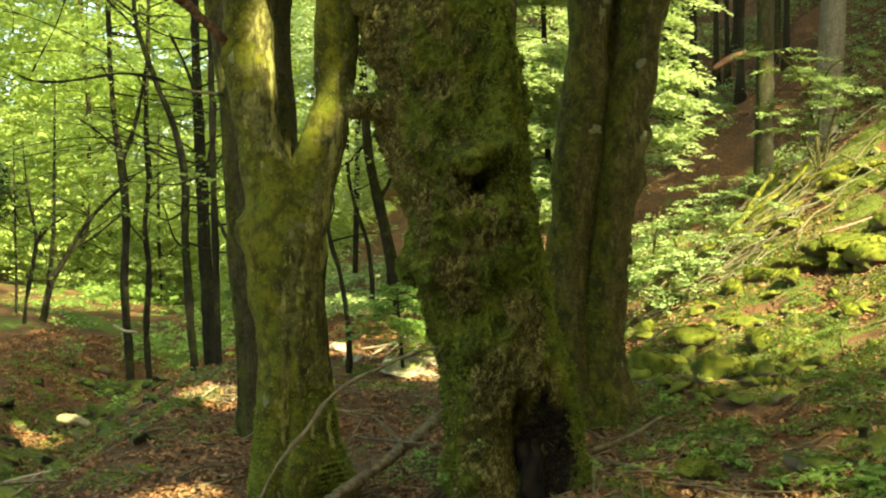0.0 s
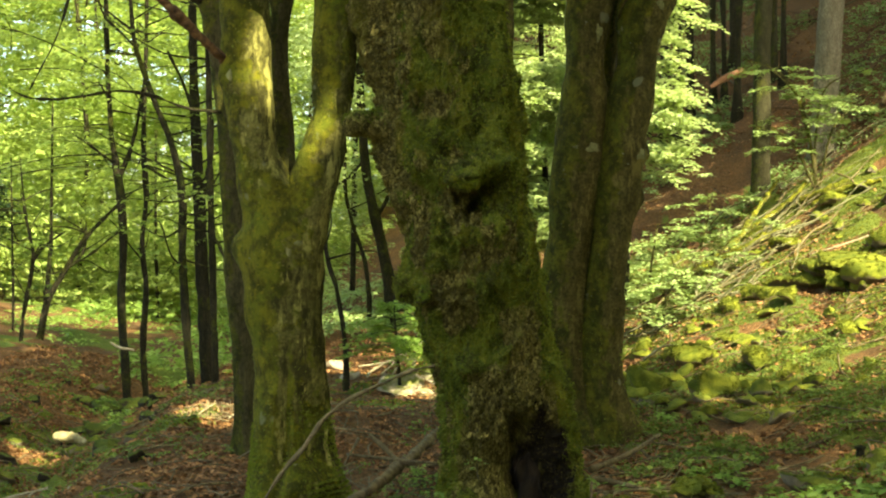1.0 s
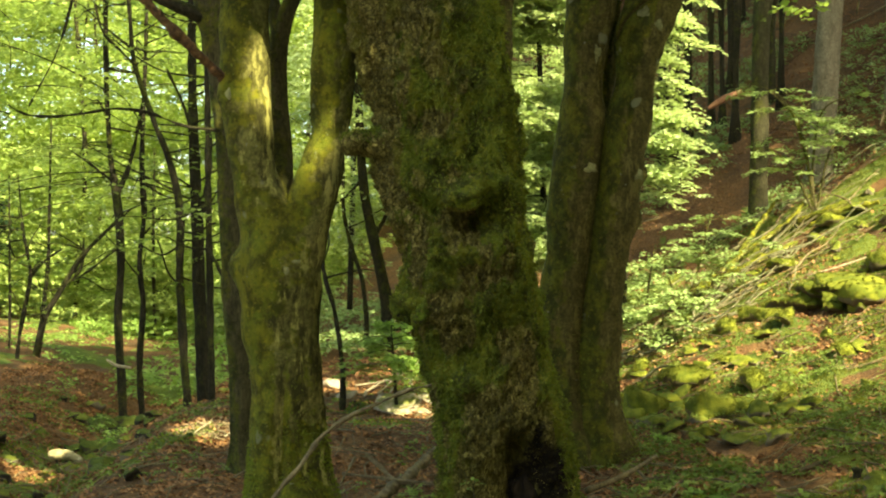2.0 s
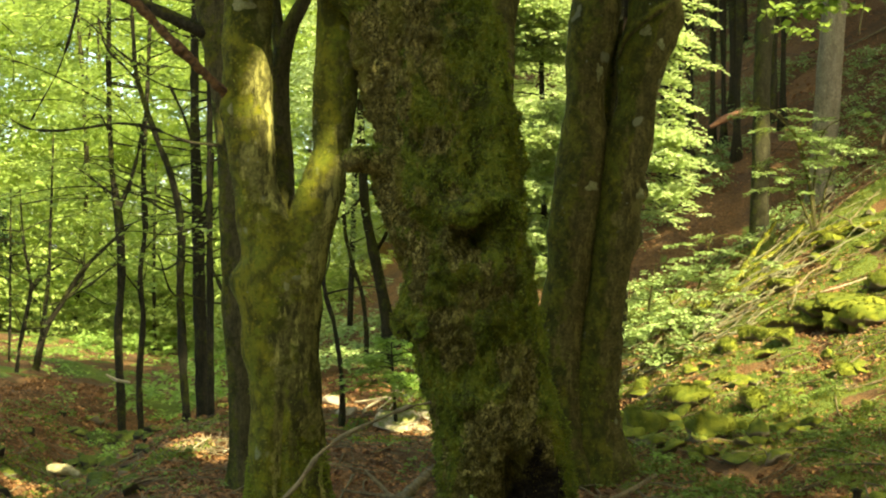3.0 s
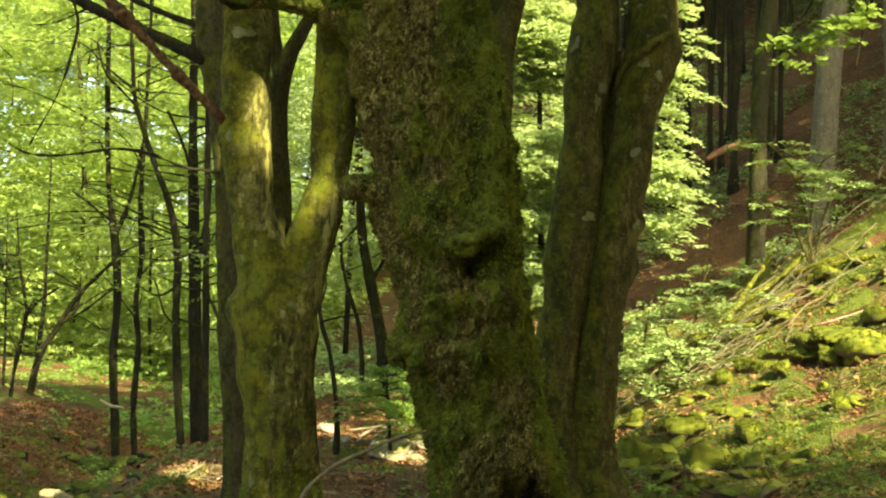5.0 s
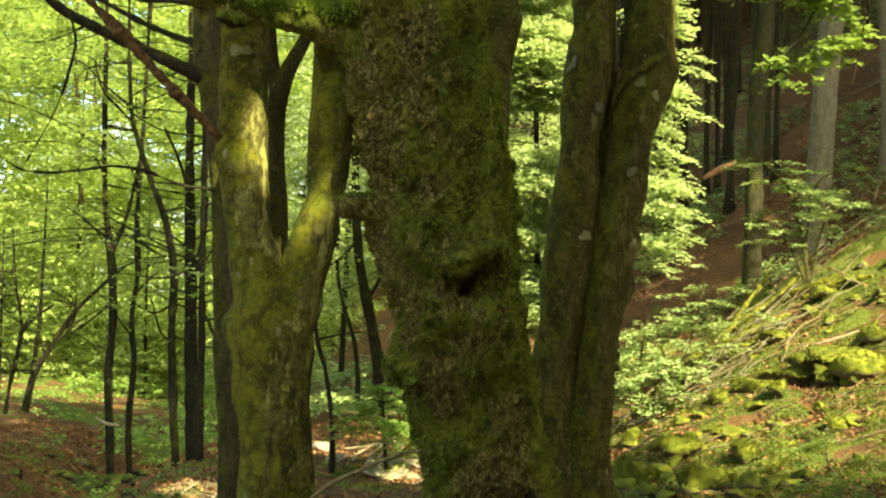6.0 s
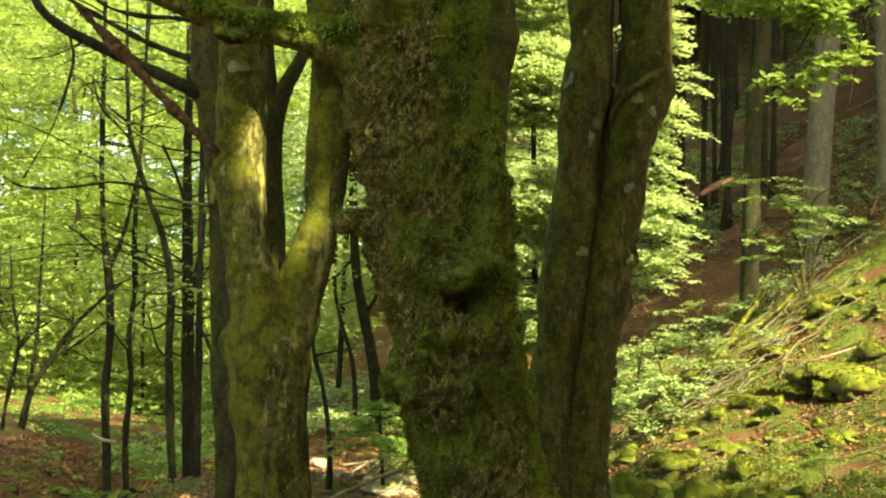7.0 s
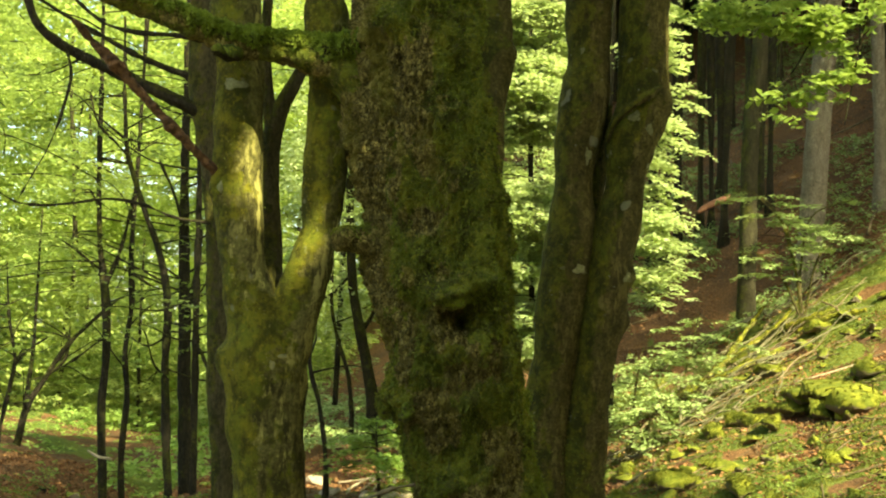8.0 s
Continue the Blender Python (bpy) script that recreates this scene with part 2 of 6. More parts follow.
DEAD_WOOD = plain("dead_wood", (0.03, 0.016, 0.006), (0.17, 0.09, 0.032), 28, bump=0.9)
TORN_WOOD = plain("torn_orange_wood", (0.13, 0.056, 0.025), (0.24, 0.115, 0.055), 25)
PALE_WOOD = plain("bleached_wood", (0.2, 0.16, 0.085), (0.4, 0.335, 0.2), 30)
DRY_LOG = plain("dry_yellow_wood", (0.15, 0.12, 0.05), (0.31, 0.26, 0.12), 30)
STRAW = plain("dry_straw", (0.22, 0.15, 0.07), (0.42, 0.31, 0.16), 12, island=True)
STICK_WOOD = plain("grey_brown_sticks", (0.06, 0.042, 0.018), (0.2, 0.15, 0.066), 25)
MOSSY_STICK = plain("mossy_sticks", (0.06, 0.062, 0.02), (0.19, 0.165, 0.085), 18)
LITTER = plain("fallen_leaves", (0.25, 0.115, 0.036), (0.42, 0.21, 0.078), 3, island=True)
MOSS_STONE = mossy_stone("mossy_stone", (0.13, 0.1, 0.055), (0.165, 0.17, 0.018), 0.75)
WET_STONE = mossy_stone("damp_stone", (0.04, 0.032, 0.02), (0.09, 0.105, 0.016), 0.25)
BARE_STONE = mossy_stone("bare_stone", (0.17, 0.14, 0.085), (0.14, 0.15, 0.02), 0.3)
FLOOR = ground_cover()
LEAF_SUN = leaf("beech_leaves", (0.1, 0.165, 0.03), (0.32, 0.41, 0.095), 0.5)
# paler copy of the beech leaf, strong sun put into its colour
LEAF_BRIGHT = leaf("sun_paled_beech_leaves", (0.19, 0.26, 0.08), (0.56, 0.64, 0.3), 0.52, 0.38)
# beech leaf made paler, the valley's bright haze put into its colour
LEAF_HAZY = leaf("haze_paled_beech_leaves", (0.15, 0.225, 0.045), (0.41, 0.5, 0.125), 0.5)
LEAF_SHRUB = leaf("valley_shrub_leaves", (0.19, 0.26, 0.06), (0.46, 0.54, 0.15), 0.28)
LEAF_BLUE = leaf("cool_green_leaves", (0.17, 0.24, 0.07), (0.37, 0.46, 0.16), 0.32)
LEAF_SAP = leaf("sapling_leaves", (0.15, 0.25, 0.045), (0.32, 0.44, 0.1), 0.5)
BANK_FROND = leaf("bank_moss_fronds", (0.09, 0.1, 0.013), (0.22, 0.225, 0.03), 0.3, 0.8)
LEAF_HERB = leaf("herb_leaves", (0.085, 0.13, 0.022), (0.22, 0.28, 0.055), 0.4)
MOSS_FROND = leaf("moss_fronds", (0.1, 0.135, 0.016), (0.28, 0.32, 0.04), 0.4, 0.8)
# moss fronds lightened to stand in for light falling on the limb
LIMB_FROND = leaf("lightened_limb_fronds", (0.12, 0.17, 0.018), (0.28, 0.35, 0.045), 0.4, 0.8)
LEAF_DARK = leaf("conifer_needles", (0.02, 0.04, 0.012), (0.05, 0.085, 0.025), 0.25)


# ---------------------------------------------------------------- ground
def moss_cover(x, y):
    """How mossy the ground is, 0 to 1: cushions on the bank, patches elsewhere."""
    x, y = np.asarray(x, float), np.asarray(y, float)
    p = np.stack([x.ravel(), y.ravel(), np.zeros(x.size)], 1)
    bank = sigmoid((x.ravel() - 1.5 - 0.05 * (y.ravel() - 8)) / 0.35) * sigmoid((22 - y.ravel()) / 0.8)
    high = sigmoid((y.ravel() - 12) / 1.2)
    vale = sigmoid((-x.ravel() - 3.6) / 0.6) * sigmoid((y.ravel() - 22) / 3)
    damp = np.exp(-((x.ravel() + 3.2) / 0.8) ** 2) * sigmoid((20 - y.ravel()) / 2)
    f = vn(p, 0.62, 71) + 0.6 * vn(p, 0.24, 72) - 0.2 + bank * (0.24 + 0.5 * high) + 0.1 * vale + 0.35 * damp - 0.6 * sigmoid((y.ravel() - 21) / 1.0) * sigmoid((x.ravel() + 3) / 0.5)
    return np.clip(f / 0.35, 0, 1).reshape(x.shape)


def ground_z(x, y):
    x, y = np.asarray(x, float), np.asarray(y, float)
    steep = np.clip(0.04 * (y - 5.5), 0.04, 0.6)
    z = softplus(x - 1.25, 0.5) * steep
    z = z - 1.0 * np.exp(-((y - 24.5) / 2.6) ** 2) * sigmoid((x - 2.0) / 0.8)
    z = z + (0.30 * softplus(y - 26, 1.5) + 0.1 * softplus(y - 40, 2)) * sigmoid((x + 1.0) / 1.3) * (1 - 0.75 * sigmoid((y - 90) / 8))
    z = z + 0.07 * softplus(y - 19, 1) * sigmoid((x + 2.6) / 0.7) * sigmoid((3 - x) / 1.0)
    z = z - 0.03 * softplus(y - 12, 1) * sigmoid(-(x + 2.2) / 0.8) * (1 - 0.6 * sigmoid((y - 80) / 10))
    run = -3.15 - 0.5 * np.sin((y - 9) / 5.0)
    z = z - 0.5 * np.exp(-((x - run) / 0.75) ** 2) * sigmoid((y - 7) / 1.0) * sigmoid((24 - y) / 2)
    z = z + 0.2 * softplus(-x - 4.9, 0.5) * sigmoid((40 - y) / 6)
    z = z + 0.22 * np.exp(-((x + 1.9) / 0.9) ** 2 - ((y - 12.3) / 1.2) ** 2)
    p = np.stack([x.ravel(), y.ravel(), np.zeros(x.size)], 1)
    near = np.exp(-np.maximum(y.ravel() - 30, 0) / 30)
    lump = 0.12 * vn(p, 1.7, 1) + 0.05 * vn(p, 0.6, 2) + (0.028 * vn(p, 0.23, 3) + 0.014 * vn(p, 0.1, 4)) * near
    lump = lump + (0.09 * vn(p, 0.5, 9) + 0.04 * vn(p, 0.2, 10)) * sigmoid(-(x.ravel() + 2.0) / 0.4) * sigmoid((21 - y.ravel()) / 2)
    soft = moss_cover(x, y).ravel()
    lump = lump + (0.045 * soft + 0.03 * soft * vn(p, 0.13, 6)) * near
    return z + lump.reshape(x.shape)


def spread(lo, hi, dense_lo, dense_hi, fine, grow):
    """Stations from lo to hi, close together between dense_lo and dense_hi."""
    mid = list(np.arange(dense_lo, dense_hi, fine))
    a, b, step = [], [], fine
    v = dense_lo
    while v > lo:
        step *= grow
        v -= step
        a.append(v)
    v, step = mid[-1], fine
    while v < hi:
        step *= grow
        v += step
        b.append(v)
    return np.array(a[::-1] + mid + b)


gx, gy = spread(-900, 900, -5.2, 6.5, 0.062, 1.1), spread(-300, 2500, 6.6, 20, 0.068, 1.08)
GX, GY = np.meshgrid(gx, gy)
GV = np.stack([GX, GY, ground_z(GX, GY)], 2).reshape(-1, 3)
n = len(gx)
idx = np.arange(len(gy) * n).reshape(len(gy), n)
GF = np.stack([idx[:-1, :-1], idx[:-1, 1:], idx[1:, 1:], idx[1:, :-1]], 2).reshape(-1, 4)
ground = piece("ground", GV, GF, FLOOR)
layer = ground.data.attributes.new("moss", "FLOAT", "POINT")
layer.data.foreach_set("value", moss_cover(GV[:, 0], GV[:, 1]).astype(np.float32))
tagged(ground, "sloping forest floor with brown leaf litter and moss", "ground", kind="structure")


def on_ground(x, y, lift=0.0):
    return Vector((x, y, float(ground_z(np.array([x]), np.array([y]))[0]) + lift))


# ---------------------------------------------------------------- trunks and branches
def scatter(count, x0, x1, y0, y1, keep, seed, size=0.5, bare=False):
    r = np.random.default_rng(seed)
    x, y = r.uniform(x0, x1, count * 3), y0 + (y1 - y0) * r.uniform(0, 1, count * 3) ** 1.2
    p = np.stack([x, y, np.zeros_like(x)], 1)
    ok = (vn(p, size, seed) + 0.5 * vn(p, size * 0.4, seed + 1) > keep) & (np.abs(x) < 0.36 * y + 0.3)
    x, y = x[ok][:count], y[ok][:count]
    if bare:
        free = r.uniform(0, 1, len(x)) > 0.5 * moss_cover(x, y)
        x, y = x[free], y[free]
    return np.stack([x, y, ground_z(x, y)], 1)


def smooth_line(points, rows):
    """A smooth run of rows through points of place and radius."""
    p = np.asarray(points, float)
    d = np.concatenate([[0], np.cumsum(np.linalg.norm(np.diff(p[:, :3], axis=0), axis=1))])
    s = np.linspace(0, d[-1], rows)
    tang = np.gradient(p, d, axis=0)
    k = np.clip(np.searchsorted(d, s, side="right") - 1, 0, len(d) - 2)
    h = (d[k + 1] - d[k])[:, None]
    u = ((s - d[k]) / (d[k + 1] - d[k]))[:, None]
    return ((2 * u**3 - 3 * u**2 + 1) * p[k] + (u**3 - 2 * u**2 + u) * h * tang[k]
            + (-2 * u**3 + 3 * u**2) * p[k + 1] + (u**3 - u**2) * h * tang[k + 1])


def tube(points, segs, rows, shape=None, close=True):
    """A round body along a line; shape(surface points, angle, outward) gives metres of swelling."""
    line = smooth_line(points, rows)
    c, r = line[:, :3], np.maximum(line[:, 3], 0.0015)
    tan = np.gradient(c, axis=0)
    tan /= np.linalg.norm(tan, axis=1)[:, None]
    ref = np.array([0, 1.0, 0]) if abs(tan[:, 1]).mean() < 0.75 else np.array([1.0, 0, 0])
    a = np.cross(ref, tan)
    a /= np.linalg.norm(a, axis=1)[:, None]
    b = np.cross(tan, a)
    th = np.linspace(0, 2 * np.pi, segs, endpoint=False)
    out = np.cos(th)[None, :, None] * a[:, None] + np.sin(th)[None, :, None] * b[:, None]
    v = c[:, None] + out * r[:, None, None]
    if shape is not None:
        d = shape(v.reshape(-1, 3), np.tile(th, rows), out.reshape(-1, 3)).reshape(rows, segs, 1)
        v = v + out * d
    idx = np.arange(rows * segs).reshape(rows, segs)
    nxt = np.roll(idx, -1, axis=1)
    f = np.stack([idx[:-1], nxt[:-1], nxt[1:], idx[1:]], 2).reshape(-1, 4)
    v = v.reshape(-1, 3)
    if close:
        m = len(v)
        v = np.vstack([v, c[:1], c[-1:]])
        caps = np.vstack([np.stack([nxt[0], idx[0], np.full(segs, m)], 1), np.stack([idx[-1], nxt[-1], np.full(segs, m + 1)], 1)])
        return v, f, caps
    return v, f, np.zeros((0, 3), int)


def tube_piece(name, points, segs, rows, mat, parent=None, label="", shape=None, moss=None, fuzz=0, fuzz_size=0.02, fuzz_mat=None, fuzz_top=9.0):
    """A trunk or branch; moss(points) gives its cover, fuzz the number of moss fronds that stand on it."""
    v, f, caps = tube(points, segs, rows, shape)
    tri = np.vstack([f[:, [0, 1, 2]], f[:, [0, 2, 3]], caps])
    ob = piece(name, v, tri, mat, parent, label)
    share = np.zeros(len(v))
    if moss is not None:
        share = np.clip(moss(v), 0, 1)
        layer = ob.data.attributes.new("moss", "FLOAT", "POINT")
        layer.data.foreach_set("value", share.astype(np.float32))
    if fuzz:
        norm = np.empty(len(v) * 3, np.float32)
        ob.data.vertices.foreach_get("normal", norm)
        norm = norm.reshape(-1, 3)
        weight = (share**2 + 0.0005) * (v[:, 2] < fuzz_top)
        weight[-2:] = 0
        pick = rng.choice(len(v), fuzz, p=weight / weight.sum())
        fv, ff = fronds(v[pick] + rng.normal(0, 0.004, (fuzz, 3)), norm[pick], fuzz_size)
        tagged(piece("moss", fv, ff, fuzz_mat, ob, "short feathery moss", smooth=False), kind="stuff")
    return ob


def fronds(at, out, size):
    """Tiny moss fronds that stand out from a surface and droop."""
    n = len(at)
    d = out + rng.normal(0, 0.55, (n, 3)) + np.array([0, 0, -0.25])
    d /= np.linalg.norm(d, axis=1, keepdims=True)
    w = np.cross(d, rng.normal(size=(n, 3)))
    w /= np.linalg.norm(w, axis=1, keepdims=True)
    g = (size * rng.uniform(0.5, 1.4, n))[:, None]
    v = np.stack([at - out * 0.003, at + d * g * 0.5 + w * g * 0.28, at + d * g + np.array([0, 0, -0.25]) * g, at + d * g * 0.5 - w * g * 0.28], 1).reshape(-1, 3)
    return v, np.arange(len(v)).reshape(-1, 4)


def swellings(p, spots):
    """Burrs and hollows: (place, reach, height, ledge); a ledge drops off sharply below its place."""
    d = np.zeros(len(p))
    for place, reach, high, ledge in spots:
        q = p - np.asarray(place)
        g = high * np.exp(-(q**2).sum(1) / reach**2)
        if ledge:
            g = g * sigmoid(q[:, 2] / (0.12 * reach))
        d += g
    return d


def flare(p, ground, amount, reach, th, lobes, turn=0.0):
    """Root flare near the ground, in buttresses."""
    h = np.exp(-np.maximum(p[:, 2] - ground, 0) / reach)
    return amount * h * (0.55 + 0.45 * np.cos(lobes * th + turn))


def rough_bark(p, coarse, fine, seed=0):
    q = p * np.array([1, 1, 0.55])
    d = coarse * (0.6 * vn(p, 0.32, seed) + 0.4 * vn(p, 0.14, seed + 1))
    d += fine * (np.abs(vn(q, 0.05, seed + 2)) * 1.2 - 0.4 + 0.5 * vn(q, 0.024, seed + 3))
    return d


# ---------------------------------------------------------------- leaves
def sprays(places, yaw, length, leaves, size, droop=0.15, rise=0.0, flutter=0.35, width=0.62, oval=False):
    """Flat leafy sprays: each place carries a twig's row of leaves. Arrays of points and four-sided leaves."""
    n = len(places)
    k = leaves
    u = (np.tile(np.arange(k), (n, 1)) + rng.uniform(0, 0.8, (n, k))) / k
    side = np.where(np.arange(k) % 2 == 0, 1.0, -1.0)[None] * np.ones((n, 1))
    length = np.broadcast_to(np.asarray(length, float), (n,))[:, None]
    dirx, diry = np.cos(yaw)[:, None], np.sin(yaw)[:, None]
    tilt = rise + rng.normal(0, 0.22, (n, 1))
    base = np.empty((n, k, 3))
    along = (u - 0.4) * length
    base[..., 0] = places[:, :1] + dirx * along
    base[..., 1] = places[:, 1:2] + diry * along
    base[..., 2] = places[:, 2:3] + tilt * along - droop * length * (u - 0.4) ** 2 * 2
    a = yaw[:, None] + side * rng.uniform(0.5, 1.25, (n, k))
    grow = size * rng.uniform(0.65, 1.25, (n, k)) * (1.05 - 0.3 * u)
    d = np.stack([np.cos(a), np.sin(a), rng.normal(-0.12, flutter, (n, k))], 2)
    d /= np.linalg.norm(d, axis=2, keepdims=True)
    w = np.cross(d, np.array([0, 0, 1.0]))
    w /= np.linalg.norm(w, axis=2, keepdims=True) + 1e-6
    up = np.cross(w, d)
    w = w + up * rng.normal(0, flutter, (n, k, 1))
    g = grow[..., None]
    half = g * width * 0.5
    v0 = base
    v1 = base + d * g * 0.45 + w * half + up * g * 0.06
    v2 = base + d * g - up * g * 0.08
    v3 = base + d * g * 0.45 - w * half + up * g * 0.06
    if oval:
        mid = [base + d * g * 0.22 + w * half * 0.75, base + d * g * 0.62 + w * half * 0.92 + up * g * 0.05, base + d * g - up * g * 0.08,
               base + d * g * 0.62 - w * half * 0.92 + up * g * 0.05, base + d * g * 0.22 - w * half * 0.75]
        v = np.stack([v0, *mid], 2).reshape(-1, 3)
        return v, np.arange(len(v)).reshape(-1, 6)
    v = np.stack([v0, v1, v2, v3], 2).reshape(-1, 3)
    f = np.arange(len(v)).reshape(-1, 4)
    return v, f


def cloud(boxes, count, keep=0.0, seed=0, grain_size=1.2, shell=0.0):
    """Points in ellipsoids (x, y, z, rx, ry, rz), thinned into layers and gaps."""
    boxes = np.asarray(boxes, float)
    vol = boxes[:, 3] * boxes[:, 4] * boxes[:, 5]
    got, total = [], 0
    while total < count:
        pick = rng.choice(len(boxes), count, p=vol / vol.sum())
        q = rng.normal(size=(count, 3))
        q *= (rng.uniform(shell, 1, count) ** (1 / 3) / np.linalg.norm(q, axis=1))[:, None]
        p = boxes[pick, :3] + q * boxes[pick, 3:]
        s = p * np.array([1, 1, 3.2])
        ok = vn(s, grain_size, seed) + 0.5 * vn(s, grain_size * 0.45, seed + 1) > keep
        got.append(p[ok])
        total += int(ok.sum())
    return np.vstack(got)[:count]


def in_fleck(p, flecks):
    """Points that would stand in the way of the sun on its way to a fleck (place, radius)."""
    hit = np.zeros(len(p), bool)
    w = np.array(SUN_WAY)
    for place, radius in flecks:
        q = p - np.asarray(place)
        hit |= ((q - (q @ w)[:, None] * w) ** 2).sum(1) < (radius + 0.07) ** 2
    return hit


def crown(name, boxes, count, leaves, size, mat, parent=None, label="", keep=0.0, seed=0, length=0.4, grain_size=1.2, droop=0.15, flutter=0.35, flecks=(), oval=False):
    p = cloud(boxes, count, keep, seed, grain_size)
    v, f = sprays(p, rng.uniform(0, 2 * np.pi, len(p)), rng.uniform(0.7, 1.3, len(p)) * length, leaves, size, droop, flutter=flutter, oval=oval)
    if flecks:
        each = v.reshape(len(f), f.shape[1], 3)
        v = each[~in_fleck(each.mean(1), flecks)].reshape(-1, 3)
        f = np.arange(len(v)).reshape(-1, f.shape[1])
    return piece(name, v, f, mat, parent, label, smooth=False)


def boughs(tree, roots, mat, size, wood, per=9, leaves=8, seed=0, thick=0.009, droop=0.3, flutter=0.22):
    """Arching leafy boughs: roots of (x, y, z, yaw, length, rise). Each bough is a part, its leaves hang in flat sprays on side twigs."""
    r = np.random.default_rng(seed)
    at, yaw, ln, wooden = [], [], [], []
    for x, y, z, turn, far, rise in roots:
        bend = r.normal(0, 0.25)
        line = []
        for u in (0.0, 0.3, 0.65, 1.0):
            a = turn + bend * u
            line.append((x + far * u * math.cos(a), y + far * u * math.sin(a), z + far * (rise * u - droop * u * u), thick * (1.1 - 0.85 * u)))
        wooden.append(tube_piece("bough", line, 6, 12, wood, tree))
        p = smooth_line(line, 24)[:, :3]
        for k in range(per):
            u = 0.18 + 0.82 * (k + r.uniform(0, 0.7)) / per
            side = (1 if k % 2 else -1) * r.uniform(0.5, 1.0) if k < per - 1 else 0.0
            a, reach = turn + bend * u + side, far * 0.45 * (1.15 - 0.75 * u) * r.uniform(0.7, 1.2)
            q = p[min(int(u * 23), 23)]
            at.append(q + 0.42 * reach * np.array([math.cos(a), math.sin(a), -0.12]))
            yaw.append(a)
            ln.append(reach)
    v, f = sprays(np.array(at), np.array(yaw), np.array(ln), leaves, size, 0.35, flutter=flutter, oval=True)
    own = per * leaves
    for k, host in enumerate(wooden):
        piece("leaves", v[6 * own * k:6 * own * (k + 1)], f[:own], mat, host, smooth=False)


def bough_roots(line, count, low, high, far, seed, toward=None, swing=math.pi, rise=0.25):
    """Roots for boughs() spread up a stem between two heights."""
    r = np.random.default_rng(seed)
    line = np.asarray(line, float)
    out = []
    for k in range(count):
        z = low + (high - low) * (k + r.uniform(0, 1)) / count
        yaw = r.uniform(-math.pi, math.pi) if toward is None else toward + r.uniform(-swing, swing)
        out.append((np.interp(z, line[:, 2], line[:, 0]), np.interp(z, line[:, 2], line[:, 1]), z, yaw, far * r.uniform(0.6, 1.2), rise + r.normal(0, 0.12)))
    return out


# ================================================================ the three old trees
# the leaning old beech
old = thing("old_beech", "thick leaning old beech with crusty mossy bark", "tree")
BURLS = [
    ((0.085, 7.6, 1.857), 0.09, 0.16, 1),
    ((0.186, 7.6, 1.875), 0.08, 0.16, 1),
    ((0.3, 7.62, 1.931), 0.1, 0.16, 1),
    ((0.202, 7.6, 1.755), 0.08, -0.13, 0),
    ((0.288, 7.62, 1.775), 0.1, -0.16, 0),
    ((-0.202, 7.85, 1.285), 0.13, 0.18, 1),
    ((-0.105, 7.7, 1.26), 0.08, 0.09, 1),
    ((0.148, 7.64, 0.856), 0.055, 0.13, 1),
    ((0.049, 7.66, 0.823), 0.09, 0.06, 1),
    ((0.356, 7.62, 1.3), 0.10, 0.08, 1),
    ((0.491, 8.1, 2.17), 0.09, 0.06, 0),
    ((-0.265, 7.85, 1.821), 0.10, 0.03, 0),
    ((0.5, 7.64, 0.52), 0.09, -0.2, 0),
    ((0.53, 7.62, 0.34), 0.18, -0.42, 0)] + [
    ((0.5, 7.62, 0.12), 0.24, -0.4, 0),
    ((0.64, 7.66, 0.16), 0.17, -0.36, 0),
    ((0.36, 7.6, 0.2), 0.1, -0.24, 0),
    ((0.4, 7.6, 0.3), 0.035, 0.14, 0),
    ((0.47, 7.6, 0.1), 0.035, 0.15, 0),
    ((0.2, 7.62, 0.1), 0.12, 0.09, 1),
    ((0.264, 7.62, 0.802), 0.07, 0.04, 1),
    ((0.111, 7.64, 0.491), 0.10, 0.05, 0),
    ((0.723, 7.75, 0.287), 0.12, 0.08, 0),
    ((0.049, 7.62, 1.539), 0.12, 0.05, 1),
    ((0.202, 7.62, 1.738), 0.09, -0.07, 0),
    ((0.371, 7.62, 1.202), 0.07, -0.06, 0),
    ((-0.411, 7.75, 3.342), 0.14, 0.07, 0),
    ((-0.222, 7.6, 3.44), 0.12, 0.05, 0),
    ((0.033, 7.55, 3.218), 0.12, 0.03, 0)]


def old_moss(p):
    """Moss in drifts, thicker towards one side and on the foot, thin on the weathered crust."""
    grown = np.clip(swellings(p, [b for b in BURLS if b[2] > 0]) / 0.05, 0, 1)
    side = 1.0 * grown + 2.9 * (p[:, 0] - 0.36 + 0.17 * p[:, 2]) + 0.9 * sigmoid((0.2 - 0.19 * p[:, 2] - p[:, 0]) / 0.04) * sigmoid((1.6 - p[:, 2]) / 0.15)
    return (0.8 * vn(p * np.array([1, 1, 0.5]), 0.28, 121) + 1.0 * vn(p * np.array([1, 1, 0.6]), 0.1, 122) + 0.06 + side + 1.1 * sigmoid((0.9 - p[:, 2]) / 0.25)) / 0.6 - 9 * np.exp(-(((p - np.array((0.53, 7.64, 0.2))) * np.array([1, 1, 0.55])) ** 2).sum(1) / 0.31**2)


